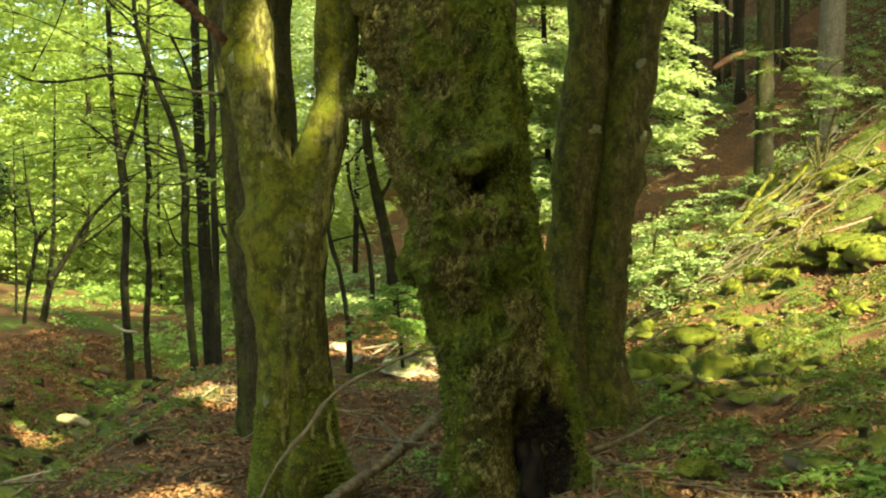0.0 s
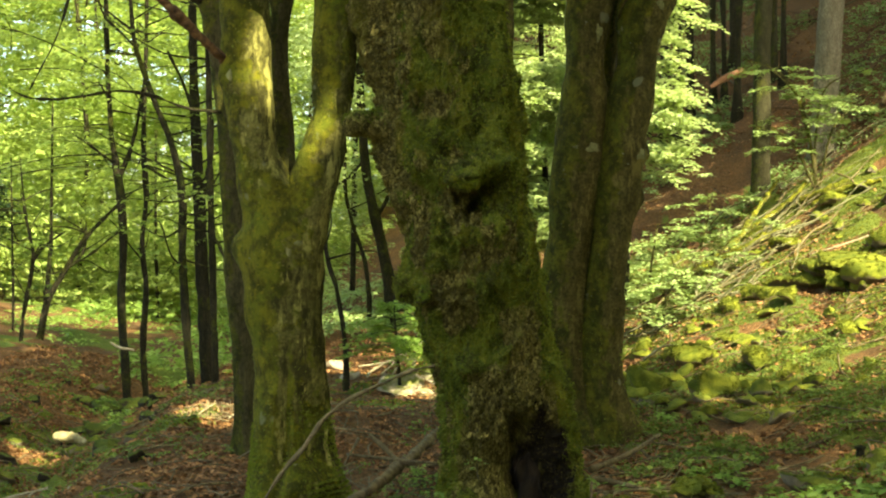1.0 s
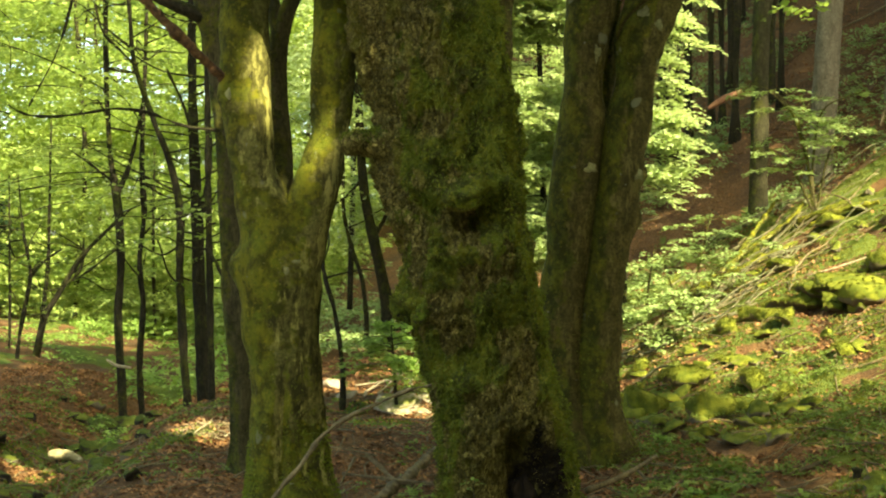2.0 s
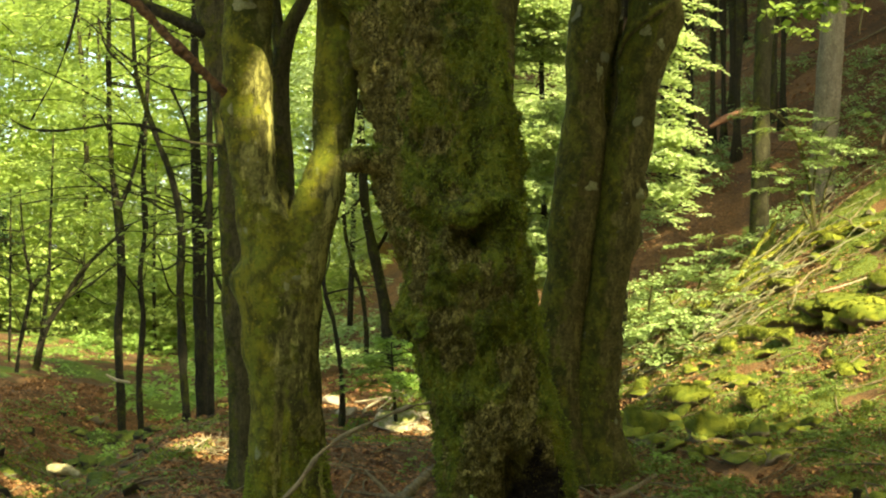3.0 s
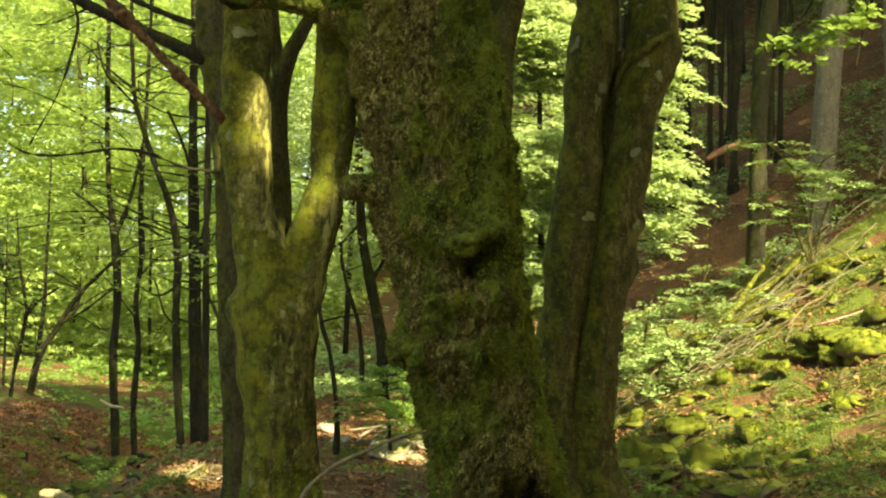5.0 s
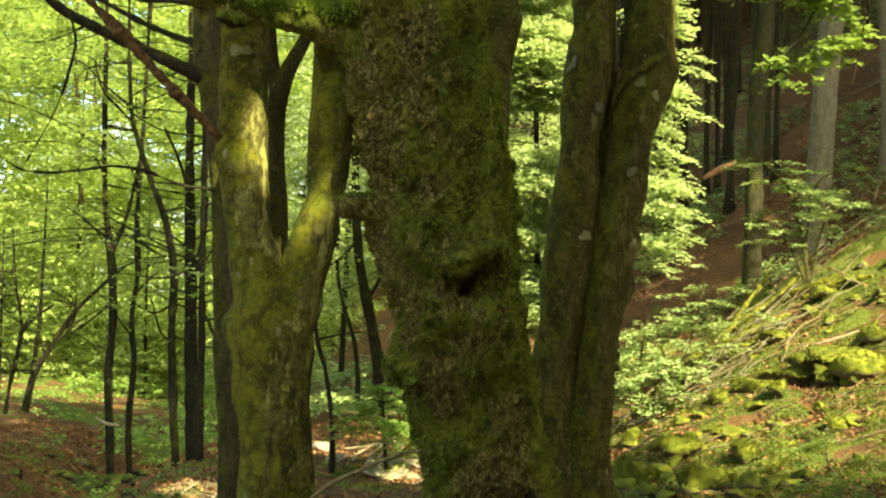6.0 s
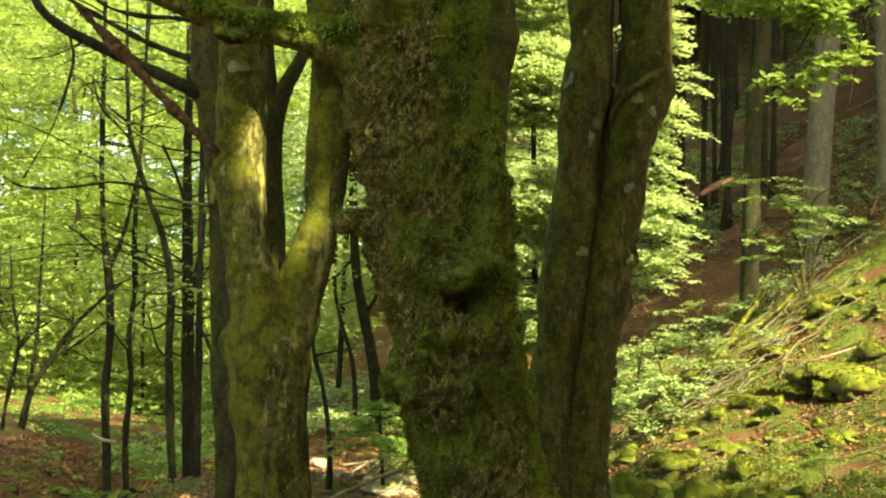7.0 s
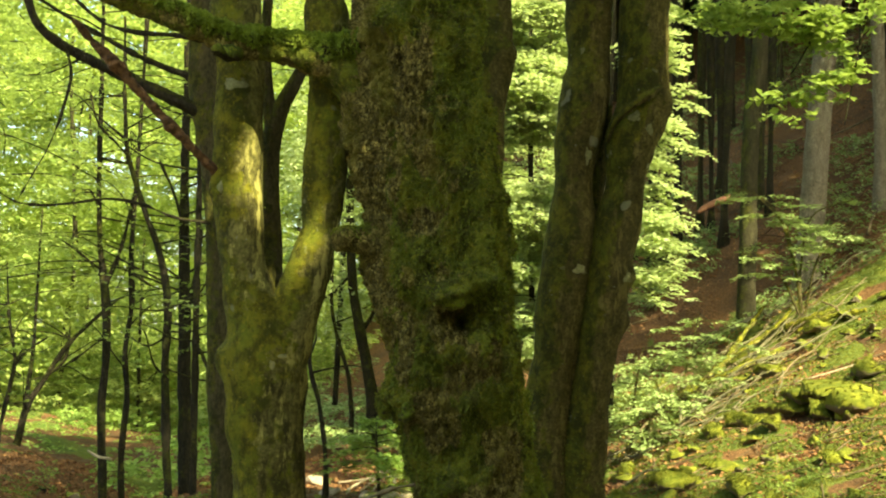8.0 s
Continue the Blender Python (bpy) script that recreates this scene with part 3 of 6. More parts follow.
def old_shape(p, th, out):
    q = p * np.array([1, 1, 0.7])
    m = np.clip(old_moss(p), 0, 1)
    d = 0.035 * vn(p, 0.34, 11) + 0.022 * vn(p, 0.15, 12) + swellings(p, BURLS) + flare(p, 0.0, 0.06, 0.22, th, 5, 0.6)
    w = p * np.array([1, 1, 0.45]) + 0.012 * np.stack([vn(p, 0.05, 16), vn(p, 0.05, 17), vn(p, 0.05, 18)], 1)
    f1, f2, val = cells(w, 0.023, 19)
    g1, g2, wal = cells(w, 0.014, 20)
    crust = 0.048 * (val - 0.45) + 0.023 * np.clip((f2 - f1) * 2.5, 0, 1) + 0.017 * (wal - 0.5) + 0.007 * np.clip((g2 - g1) * 2.5, 0, 1) - 0.015
    crust = crust + 0.02 * vn(q, 0.09, 13)
    pads = 0.05 * np.maximum(vn(q, 0.11, 21), -0.7) + 0.034 * (val - 0.5) + 0.02 * (wal - 0.5) + 0.026 * vn(q, 0.045, 22)
    rim = np.clip(-d / 0.12, 0, 1)
    d = d + rim * (0.07 * vn(p, 0.09, 23) + 0.05 * vn(p, 0.04, 24))
    return np.maximum(d, -0.34) + (1 - m) * crust + m * (pads + 0.008)


old_trunk = tube_piece("trunk", [
    (0.488, 8, -0.177, 0.421), (0.456, 8, -0.015, 0.383), (0.42, 8, 0.245, 0.364), (0.361, 8, 0.569, 0.335), (0.3, 8, 0.892, 0.330), (0.245, 8, 1.15, 0.335),
    (0.18, 8, 1.376, 0.357), (0.148, 8, 1.569, 0.357), (0.1, 8, 1.858, 0.364), (0.042, 8, 2.178, 0.396), (0.01, 8, 2.499, 0.396),
    (-0.038, 8, 2.818, 0.405), (-0.091, 8, 2.982, 0.399), (-0.117, 8, 3.277, 0.383), (-0.112, 8, 3.608, 0.362), (-0.121, 8, 3.807, 0.354)],
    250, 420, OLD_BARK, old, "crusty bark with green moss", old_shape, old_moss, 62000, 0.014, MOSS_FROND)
skin = np.empty(len(old_trunk.data.vertices) * 3, np.float32)
old_trunk.data.vertices.foreach_get("co", skin)
skin = skin.reshape(-1, 3)
# mask for the hollow foot: rot and the shade inside it
hollow_dark = np.exp(-(((skin - np.array((0.55, 7.75, 0.24))) * np.array([1.0, 0.8, 0.62])) ** 2).sum(1) / 0.24**2) + 0.25 * vn(skin, 0.1, 26)
old_trunk.data.attributes.new("rot_shade", "FLOAT", "POINT").data.foreach_set("value", np.clip(hollow_dark, 0, 1).astype(np.float32))
tube_piece("hollow_dark_fill", [(0.5, 8.1, 0.62, 0.05), (0.51, 8.1, 0.46, 0.13), (0.53, 8.09, 0.3, 0.18), (0.54, 8.08, 0.05, 0.215), (0.54, 8.08, -0.15, 0.23)], 120, 160, ROTTEN, old, "rotten wood in the hollow foot, its shade put into the colour", lambda p, th, out: 0.12 * vn(p * np.array([1, 1, 0.25]), 0.07, 27) + 0.04 * vn(p * np.array([1, 1, 0.4]), 0.03, 28))
tube_piece("upper_trunk", [(-0.116, 8, 3.74, 0.351), (-0.05, 8, 4.2, 0.335),
    (0.3, 8, 5.0, 0.298), (0.5, 8, 7.015, 0.241), (0.45, 8.2, 10.107, 0.148), (0.4, 8.4, 14.311, 0.034)], 80, 120, OLD_BARK, old, "", old_shape, old_moss)


def limb_shape(p, th, out):
    return rough_bark(p, 0.02, 0.009, 31) + 0.02 * np.maximum(vn(p, 0.07, 33), 0)


tube_piece("limb", [(-0.246, 7.95, 2.984, 0.208), (-0.502, 7.9, 3.171, 0.146), (-0.715, 7.85, 3.238, 0.098), (-0.934, 7.8, 3.265, 0.075), (-1.161, 7.72, 3.272, 0.068), (-1.342, 7.66, 3.347, 0.068), (-1.583, 7.6, 3.431, 0.061),
     (-1.872, 7.5, 3.514, 0.054), (-2.311, 7.3, 3.719, 0.044), (-2.888, 7.2, 4.089, 0.032)], 72, 340, OLD_BARK, old, "crooked limb with moss on top", limb_shape, lambda p: vn(p, 0.1, 35) + 0.5)
tube_piece("limb_moss", [(-0.378, 7.75, 3.311, 0.094), (-0.49, 7.8, 3.261, 0.094), (-0.602, 7.82, 3.261, 0.085), (-0.73, 7.82, 3.283, 0.069), (-0.932, 7.77, 3.297, 0.066), (-1.158, 7.69, 3.303, 0.062), (-1.338, 7.63, 3.365, 0.058), (-1.578, 7.57, 3.449, 0.052), (-1.866, 7.47, 3.532, 0.039)],
    64, 300, MOSS, old, "bright green hanging moss", lambda p, th, out: 0.03 * np.maximum(vn(p * np.array([1, 1, 0.25]), 0.04, 41), -0.3) * (0.4 + np.abs(out[:, 0]) + np.maximum(-out[:, 1], 0)) - 0.03 * np.maximum(-out[:, 2], 0) ** 0.5 + 0.008 * vn(p, 0.018, 42), lambda p: np.ones(len(p)), 30000, 0.017, LIMB_FROND)
tube_piece("limb_stub", [(-1.093, 7.7, 3.206, 0.037), (-1.156, 7.6, 3.189, 0.034), (-1.19, 7.52, 3.183, 0.027), (-1.199, 7.5, 3.178, 0.009)], 24, 30, MOSS, old, "mossy broken stub", limb_shape)
tube_piece("side_stub", [(-0.298, 7.9, 2.203, 0.095), (-0.422, 7.85, 2.205, 0.066), (-0.482, 7.8, 2.202, 0.060), (-0.521, 7.78, 2.194, 0.044), (-0.539, 7.77, 2.19, 0.012)], 40, 50, OLD_BARK, old, "", limb_shape, lambda p: 0.5 + 6 * (p[:, 2] - 2.25), 700, 0.014, MOSS_FROND)
tube_piece("second_stem", [(0.217, 8.2, 1.794, 0.148), (0.315, 8.6, 2.29, 0.136), (0.351, 9.1, 2.777, 0.125), (0.377, 9.5, 3.296, 0.126), (0.402, 9.6, 3.65, 0.143), (0.387, 9.7, 4.053, 0.144), (0.376, 9.8, 4.9, 0.13), (0.37, 10.0, 7.5, 0.08), (0.31, 10.2, 10.5, 0.015)],
    64, 260, TWIN_BARK, old, "smoother brown second stem", lambda p, th, out: rough_bark(p, 0.02, 0.006, 51) + swellings(p, [((0.515, 9.5, 3.64), 0.08, 0.045, 0), ((0.474, 8.4, 2.214), 0.06, 0.05, 0)]))

for line in ([(0.1, 7.7, 0.855, 0.008), (0.12, 7.68, 0.86, 0.028), (0.15, 7.67, 0.865, 0.036), (0.185, 7.68, 0.86, 0.026), (0.2, 7.7, 0.855, 0.008)],
             [(0.06, 7.56, 1.86, 0.012), (0.09, 7.54, 1.87, 0.04), (0.13, 7.53, 1.875, 0.05), (0.17, 7.54, 1.87, 0.036), (0.21, 7.57, 1.86, 0.01)],
             [(-0.21, 7.86, 1.21, 0.012), (-0.22, 7.85, 1.25, 0.036), (-0.22, 7.85, 1.3, 0.042), (-0.2, 7.85, 1.35, 0.03), (-0.18, 7.86, 1.38, 0.01)],
             [(-0.11, 7.7, 1.21, 0.01), (-0.1, 7.68, 1.23, 0.03), (-0.085, 7.68, 1.27, 0.034), (-0.07, 7.7, 1.31, 0.01)]):
    tube_piece("moss_cushion", line, 26, 34, MOSS, old, "rounded bright moss cushion", lambda p, th, out: 0.016 * vn(p, 0.04, 43) + 0.006 * vn(p, 0.018, 44), lambda p: np.ones(len(p)), 900, 0.009, BANK_FROND)

# the forked beech
forked = thing("forked_beech", "forked smooth-barked beech with yellow-green algae and moss", "tree")


def fork_shape(p, th, out):
    d = 0.026 * vn(p, 0.3, 61) + 0.009 * vn(p, 0.1, 62) + 0.004 * vn(p * np.array([1, 1, 1.6]), 0.035, 64) + flare(p, 0.0, 0.05, 0.22, th, 4, 1.2)
    groove = -0.085 * np.exp(-((p[:, 0] + 0.9 - 0.03 * p[:, 2]) / 0.035) ** 2) * sigmoid((0.75 - p[:, 2]) / 0.12) * (out[:, 1] < 0)
    facet = -0.06 * sigmoid((p[:, 0] + 0.81 + 0.03 * p[:, 2]) / 0.03) * sigmoid((1.45 - p[:, 2]) / 0.2) * np.clip(-out[:, 1], 0, 1)
    return d + groove + facet + 0.01 * np.maximum(vn(p, 0.05, 63), 0) * sigmoid((0.6 - p[:, 2]) / 0.2) + swellings(p, [
        ((-1.184, 8.2, 1.518), 0.10, 0.06, 0), ((-1.109, 8.1, 1.112), 0.13, 0.035, 0), ((-0.767, 7.95, 0.18), 0.13, 0.12, 0), ((-0.84, 7.93, 0.06), 0.12, 0.1, 0), ((-1.02, 7.98, 0.12), 0.1, 0.06, 0), ((-0.6, 8.1, 0.05), 0.14, 0.09, 0), ((-0.82, 7.98, 1.0), 0.06, 0.025, 1),
        ((-0.65, 8.0, 0.3), 0.08, -0.06, 0), ((-0.69, 8.0, 0.62), 0.12, -0.03, 0),
        ((-1.28, 8.1, 2.51), 0.09, 0.05, 0), ((-1.201, 8.1, 1.861), 0.1, 0.02, 0)])


fork_trunk = tube_piece("trunk", [(-0.832, 8.2, -0.288, 0.294), (-0.835, 8.2, -0.089, 0.264), (-0.841, 8.2, 0.211, 0.234), (-0.86, 8.2, 0.543, 0.221), (-0.876, 8.2, 0.874, 0.214), (-0.898, 8.2, 1.205, 0.221), (-0.917, 8.2, 1.469, 0.234),
     (-0.936, 8.2, 1.667, 0.218), (-1.008, 8.2, 1.831, 0.165), (-1.077, 8.2, 2.029, 0.139), (-1.112, 8.2, 2.357, 0.142), (-1.121, 8.2, 2.685, 0.148), (-1.138, 8.2, 3.015, 0.145), (-1.159, 8.2, 3.283, 0.145), (-1.183, 8.2, 3.621, 0.145),
     (-1.219, 8.2, 4.647, 0.132), (-1.287, 8.2, 7.113, 0.099), (-1.367, 8.4, 11.047, 0.020)], 130, 400, BEECH_BARK, forked, "", fork_shape, lambda p: sigmoid((0.45 - p[:, 2]) / 0.12) * (vn(p, 0.15, 65) + 0.7), 16000, 0.015, MOSS_FROND)
tube_piece("right_stem", [(-0.9, 8.22, 1.303, 0.149), (-0.838, 8.2, 1.535, 0.158), (-0.763, 8.18, 1.798, 0.145), (-0.695, 8.16, 2.01, 0.131), (-0.64, 8.14, 2.254, 0.118), (-0.62, 8.14, 2.514, 0.128), (-0.61, 8.14, 2.839, 0.131), (-0.618, 8.14, 3.088, 0.128), (-0.63, 8.14, 3.423, 0.121),
     (-0.654, 8.14, 3.624, 0.108), (-0.739, 8.1, 4.627, 0.098), (-0.954, 8, 6.991, 0.071), (-1.203, 8, 9.86, 0.013)], 96, 300, BEECH_BARK, forked, "", fork_shape)
tube_piece("back_stem", [(-0.957, 8.35, 1.895, 0.101), (-0.959, 8.5, 2.209, 0.075), (-0.977, 8.55, 2.524, 0.058), (-0.983, 8.6, 2.88, 0.062), (-0.935, 8.6, 3.057, 0.052), (-0.847, 8.6, 3.237, 0.042), (-0.773, 8.6, 3.398, 0.031), (-0.674, 8.6, 3.739, 0.024)], 32, 110, MID_BARK, forked, "back stem with shade put into its bark colour")
tube_piece("back_stem", [(-0.977, 8.6, 2.897, 0.052), (-1.023, 8.62, 3.128, 0.042), (-1.052, 8.65, 3.417, 0.035), (-1.045, 8.7, 3.968, 0.028)], 20, 50, MID_BARK, forked, "back stem with shade put into its bark colour")
tube_piece("dead_limb", [(-1.188, 8.22, 2.554, 0.033), (-1.279, 8.1, 2.622, 0.031), (-1.344, 8.04, 2.684, 0.026), (-1.496, 7.95, 2.835, 0.026), (-1.654, 7.9, 2.993, 0.024), (-1.794, 7.85, 3.15, 0.024), (-1.932, 7.8, 3.282, 0.019), (-2.008, 7.76, 3.36, 0.014), (-2.025, 7.75, 3.373, 0.003)],
    28, 150, DEAD_WOOD, forked, "broken barkless red-brown limb", lambda p, th, out: 0.008 * vn(p, 0.09, 71) + 0.008 * vn(p * np.array([1, 1, 2.0]), 0.03, 72) + swellings(p, [((-1.794, 7.85, 3.15), 0.06, 0.02, 0), ((-1.496, 7.95, 2.835), 0.05, 0.015, 0)]))

# the twin-stemmed beech
twin = thing("twin_beech", "dark twin-stemmed beech grown together at the foot", "tree")


def twin_shape(p, th, out):
    return 0.028 * vn(p, 0.33, 81) + 0.011 * vn(p, 0.1, 82) + 0.006 * vn(p * np.array([1, 1, 0.6]), 0.04, 83) + flare(p, 0.05, 0.05, 0.25, th, 5) + swellings(p, [
        ((1.527, 10.5, 1.846), 0.10, 0.07, 0), ((1.486, 10.4, 2.185), 0.08, 0.04, 0), ((1.751, 10.4, 3.458), 0.16, 0.06, 0), ((1.011, 10.2, 0.862), 0.1, 0.05, 0)])


twin_left = tube_piece("left_stem", [(1.043, 10.5, -0.179, 0.285), (1.025, 10.5, 0.076, 0.253), (0.974, 10.5, 0.331, 0.220), (0.939, 10.5, 0.671, 0.203), (0.93, 10.5, 1.094, 0.186), (0.963, 10.5, 1.517, 0.177), (1.004, 10.5, 1.938, 0.177), (1.049, 10.5, 2.359, 0.182),
     (1.074, 10.5, 2.779, 0.165), (1.089, 10.5, 3.199, 0.169), (1.156, 10.5, 3.629, 0.177), (1.163, 10.5, 4.062, 0.169), (1.162, 10.5, 4.28, 0.165), (1.128, 10.5, 6.044, 0.148), (0.975, 10.5, 9.695, 0.084), (0.745, 10.5, 13.521, 0.017)], 96, 360, TWIN_BARK, twin, "", twin_shape, lambda p: sigmoid((0.7 - p[:, 2]) / 0.3) * (vn(p, 0.15, 85) + 0.4), 1600, 0.014, MOSS_FROND)
twin_right = tube_piece("right_stem", [(1.249, 10.45, -0.17, 0.315), (1.24, 10.45, 0.062, 0.252), (1.197, 10.45, 0.337, 0.193), (1.183, 10.45, 0.675, 0.181), (1.211, 10.45, 1.096, 0.164), (1.265, 10.45, 1.517, 0.147), (1.331, 10.45, 1.937, 0.160), (1.376, 10.45, 2.356, 0.155),
     (1.441, 10.45, 2.774, 0.155), (1.494, 10.45, 3.191, 0.172), (1.555, 10.45, 3.418, 0.185), (1.58, 10.45, 3.849, 0.193), (1.593, 10.45, 4.282, 0.185), (1.621, 10.45, 6.041, 0.151), (1.679, 10.45, 9.685, 0.084), (1.649, 10.45, 13.506, 0.017)], 96, 360, TWIN_BARK, twin, "", twin_shape, lambda p: sigmoid((0.7 - p[:, 2]) / 0.3) * (vn(p, 0.15, 85) + 0.4), 1600, 0.014, MOSS_FROND)

tube_piece("bark_seam", [(1.09, 10.6, 0.6, 0.09), (1.115, 10.62, 1.3, 0.07), (1.165, 10.62, 2.0, 0.05), (1.215, 10.62, 2.4, 0.055), (1.265, 10.62, 2.85, 0.055), (1.3, 10.62, 3.2, 0.07), (1.35, 10.62, 3.5, 0.03)], 28, 120, TWIN_BARK, twin, "", lambda p, th, out: 0.015 * vn(p, 0.12, 88) + 0.01 * vn(p, 0.05, 89))
tube_piece("bark_ridge", [(1.694, 10.28, 3.597, 0.012), (1.59, 10.2, 3.519, 0.033), (1.488, 10.2, 3.449, 0.031), (1.383, 10.24, 3.355, 0.029), (1.326, 10.3, 3.266, 0.021), (1.311, 10.36, 3.182, 0.008)], 20, 80, TWIN_BARK, twin, "raised red-brown scar where the stems meet", lambda p, th, out: 0.01 * vn(p, 0.05, 87))

# unseen crowns added high up for shade, with gaps for the sun
FLECKS = [((-1.0, 8.05, 2.88), 0.03), ((-0.98, 8.05, 2.74), 0.06), ((-0.97, 8.05, 2.58), 0.07), ((-0.97, 8.05, 2.44), 0.04), ((-1.1, 8.05, 2.72), -0.01), ((-1.14, 8.05, 2.5), -0.02), ((-0.67, 8.03, 2.28), 0.045), ((-0.71, 8.03, 2.14), 0.05), ((-0.77, 8.03, 2.02), 0.0),
          ((-0.1, 14.320, 0.055), 0.42), ((-0.33, 14.000, 0.021), 0.38), ((-1.47, 8.240, -0.04), 0.12), ((-1.66, 8.300, -0.09), 0.13), ((-3.298, 12.5, -0.224), 0.15),
          ((-6.8, 22.0, 0.032), 0.7), ((-5.9, 20.5, 0.0), 0.3), ((-2.25, 11.34, 0.0), 0.12), ((-2.03, 11.46, 0.05), 0.2), ((-1.8, 11.6, 0.1), 0.25), ((-1.95, 11.75, 0.2), 0.2), ((-2.9, 11.9, -0.3), 0.12), ((-3.13, 12.2, -0.4), 0.14), ((-3.8, 12.8, -0.44), 0.16),
          ((-1.232, 16.620, -0.039), 0.3), ((-0.684, 18.060, 0.074), 0.3), ((-0.85, 7.97, 0.83), -0.01), ((-0.5, 14.05, 0.0), 0.12), ((1.8, 12.2, 0.35), 0.05), ((2.2, 11.6, 0.3), 0.08), ((2.6, 12.3, 0.45), 0.1), ((2.1, 11.0, 0.25), 0.06), ((2.9, 11.6, 0.4), 0.08), ((2.5, 10.6, 0.25), 0.03)]
crown("crown", [(2.7, 6.0, 10.5, 4.5, 4.0, 1.6), (5.1, 2.5, 10.2, 3.0, 3.4, 1.3), (3.2, -0.5, 10.5, 3.0, 3.0, 1.5)], 4600, 10, 0.13, LEAF_SUN, old, "", keep=-0.35, seed=101, length=0.7, grain_size=1.8, flecks=FLECKS)
crown("crown", [(-1.0, 8.2, 14.0, 2.2, 2.2, 1.2)], 500, 10, 0.13, LEAF_SUN, forked, "", keep=-0.25, seed=103, length=0.7, grain_size=1.8)
crown("crown", [(5.7, 5.3, 9.2, 2.0, 2.2, 1.3), (8.2, 0.7, 10.5, 2.0, 2.4, 1.2)], 1550, 10, 0.13, LEAF_SUN, twin, "", keep=-0.35, seed=105, length=0.7, grain_size=1.6, flecks=FLECKS)
LEAF_GAPS = [((x, 19, z), 0.6) for x in (0.9, 1.4, 1.9) for z in (2.2, 2.9, 3.6, 4.3, 5.0, 5.7, 6.4, 7.1)] + [((x, 23.2, z), 0.6) for x in (0.9, 1.6) for z in (3.0, 3.9, 4.8, 5.7, 6.6, 7.5)]
crown("crown", [(3.2, 11.5, 11.0, 2.6, 2.6, 1.6)], 1200, 10, 0.13, LEAF_SUN, twin, "", keep=-0.35, seed=129, length=0.7, grain_size=1.6, flecks=FLECKS + LEAF_GAPS)
crown("shade_canopy", [(4.3, 0.9, 10.2, 3.2, 3.4, 0.9), (5.5, -1.9, 10.2, 2.2, 2.0, 0.8)], 2600, 10, 0.14, LEAF_SUN, old, "", keep=-0.9, seed=116, length=0.6, flecks=FLECKS)
crown("shade_canopy", [(5.5, 4.5, 9.6, 1.5, 1.4, 0.8), (6.5, 2.9, 9.8, 1.4, 1.4, 0.8)], 900, 14, 0.12, LEAF_SUN, twin, "", keep=-0.9, seed=106, length=0.6, flecks=FLECKS)
crown("shade_canopy", [(10.2, 6.0, 11.5, 3.5, 6.0, 1.6)], 300, 12, 0.09, LEAF_SUN, twin, "", keep=0.15, seed=107, length=0.6, grain_size=1.0)
crown("shade_canopy", [(6.2, 23.0, 11.5, 4.0, 2.5, 1.4)], 900, 12, 0.13, LEAF_SUN, twin, "", keep=-0.5, seed=109, length=0.7)
crown("shade_canopy", [(4.9, 5.9, 10.0, 1.4, 1.4, 0.7)], 350, 10, 0.14, LEAF_SUN, twin, "", keep=-0.9, seed=117, length=0.6, flecks=FLECKS)
crown("shade_canopy", [(9.2, 15.1, 10.5, 3.4, 2.4, 1.2)], 900, 10, 0.14, LEAF_SUN, twin, "", keep=-0.7, seed=118, length=0.6, flecks=LEAF_GAPS)
crown("shade_canopy", [(8.7, -1.3, 10.4, 2.2, 2.0, 0.9)], 200, 10, 0.14, LEAF_SUN, twin, "", keep=-0.1, seed=119, length=0.6)
crown("shade_canopy", [(3.5, 2.2, 10.0, 0.8, 0.8, 0.5), (3.8, 3.3, 10.0, 0.7, 0.7, 0.5), (5.2, 3.9, 10.0, 1.0, 0.9, 0.5)], 520, 10, 0.14, LEAF_SUN, old, "", keep=-0.9, seed=121, length=0.5, flecks=FLECKS)
crown("shade_canopy", [(4.9, 5.1, 10.0, 0.9, 0.9, 0.5), (5.5, 4.5, 10.0, 0.8, 0.8, 0.5), (4.3, 2.1, 10.0, 0.6, 0.6, 0.4), (4.0, 1.6, 10.2, 0.5, 0.5, 0.4)], 420, 12, 0.14, LEAF_SUN, twin, "", keep=-0.9, seed=123, length=0.5, flecks=FLECKS)
LICHEN = plain("pale_lichen", (0.12, 0.115, 0.038), (0.24, 0.23, 0.085), 45)


def lichen_patch(where, wide, high, host, seed):
    """A thin crust of lichen that follows the bark of its stem."""
    r = np.random.default_rng(seed)
    skin = BVHTree.FromPolygons([v.co for v in host.data.vertices], [p.vertices for p in host.data.polygons])
    pts = []
    for ring in (0.0, 0.5, 1.0):
        for k in range(14):
            a = 2 * math.pi * k / 14
            far = ring * (1 + (0.2 * math.sin(3 * a + seed) + r.uniform(-0.3, 0.3)) * ring)
            hit = skin.ray_cast(Vector((where[0] + 0.5 * wide * far * math.cos(a), where[1] - 1.0, where[2] + 0.5 * high * far * math.sin(a))), Vector((0, 1, 0)))[0]
            if hit is None:
                return
            pts.append((hit.x, hit.y - 0.006 + 0.005 * (ring == 1.0), hit.z))
    faces = [(14 * i + k, 14 * i + (k + 1) % 14, 14 * i + 14 + (k + 1) % 14, 14 * i + 14 + k) for i in range(2) for k in range(14)]
    piece("lichen_patch", np.array(pts), np.array(faces), LICHEN, host, "pale crusty lichen")


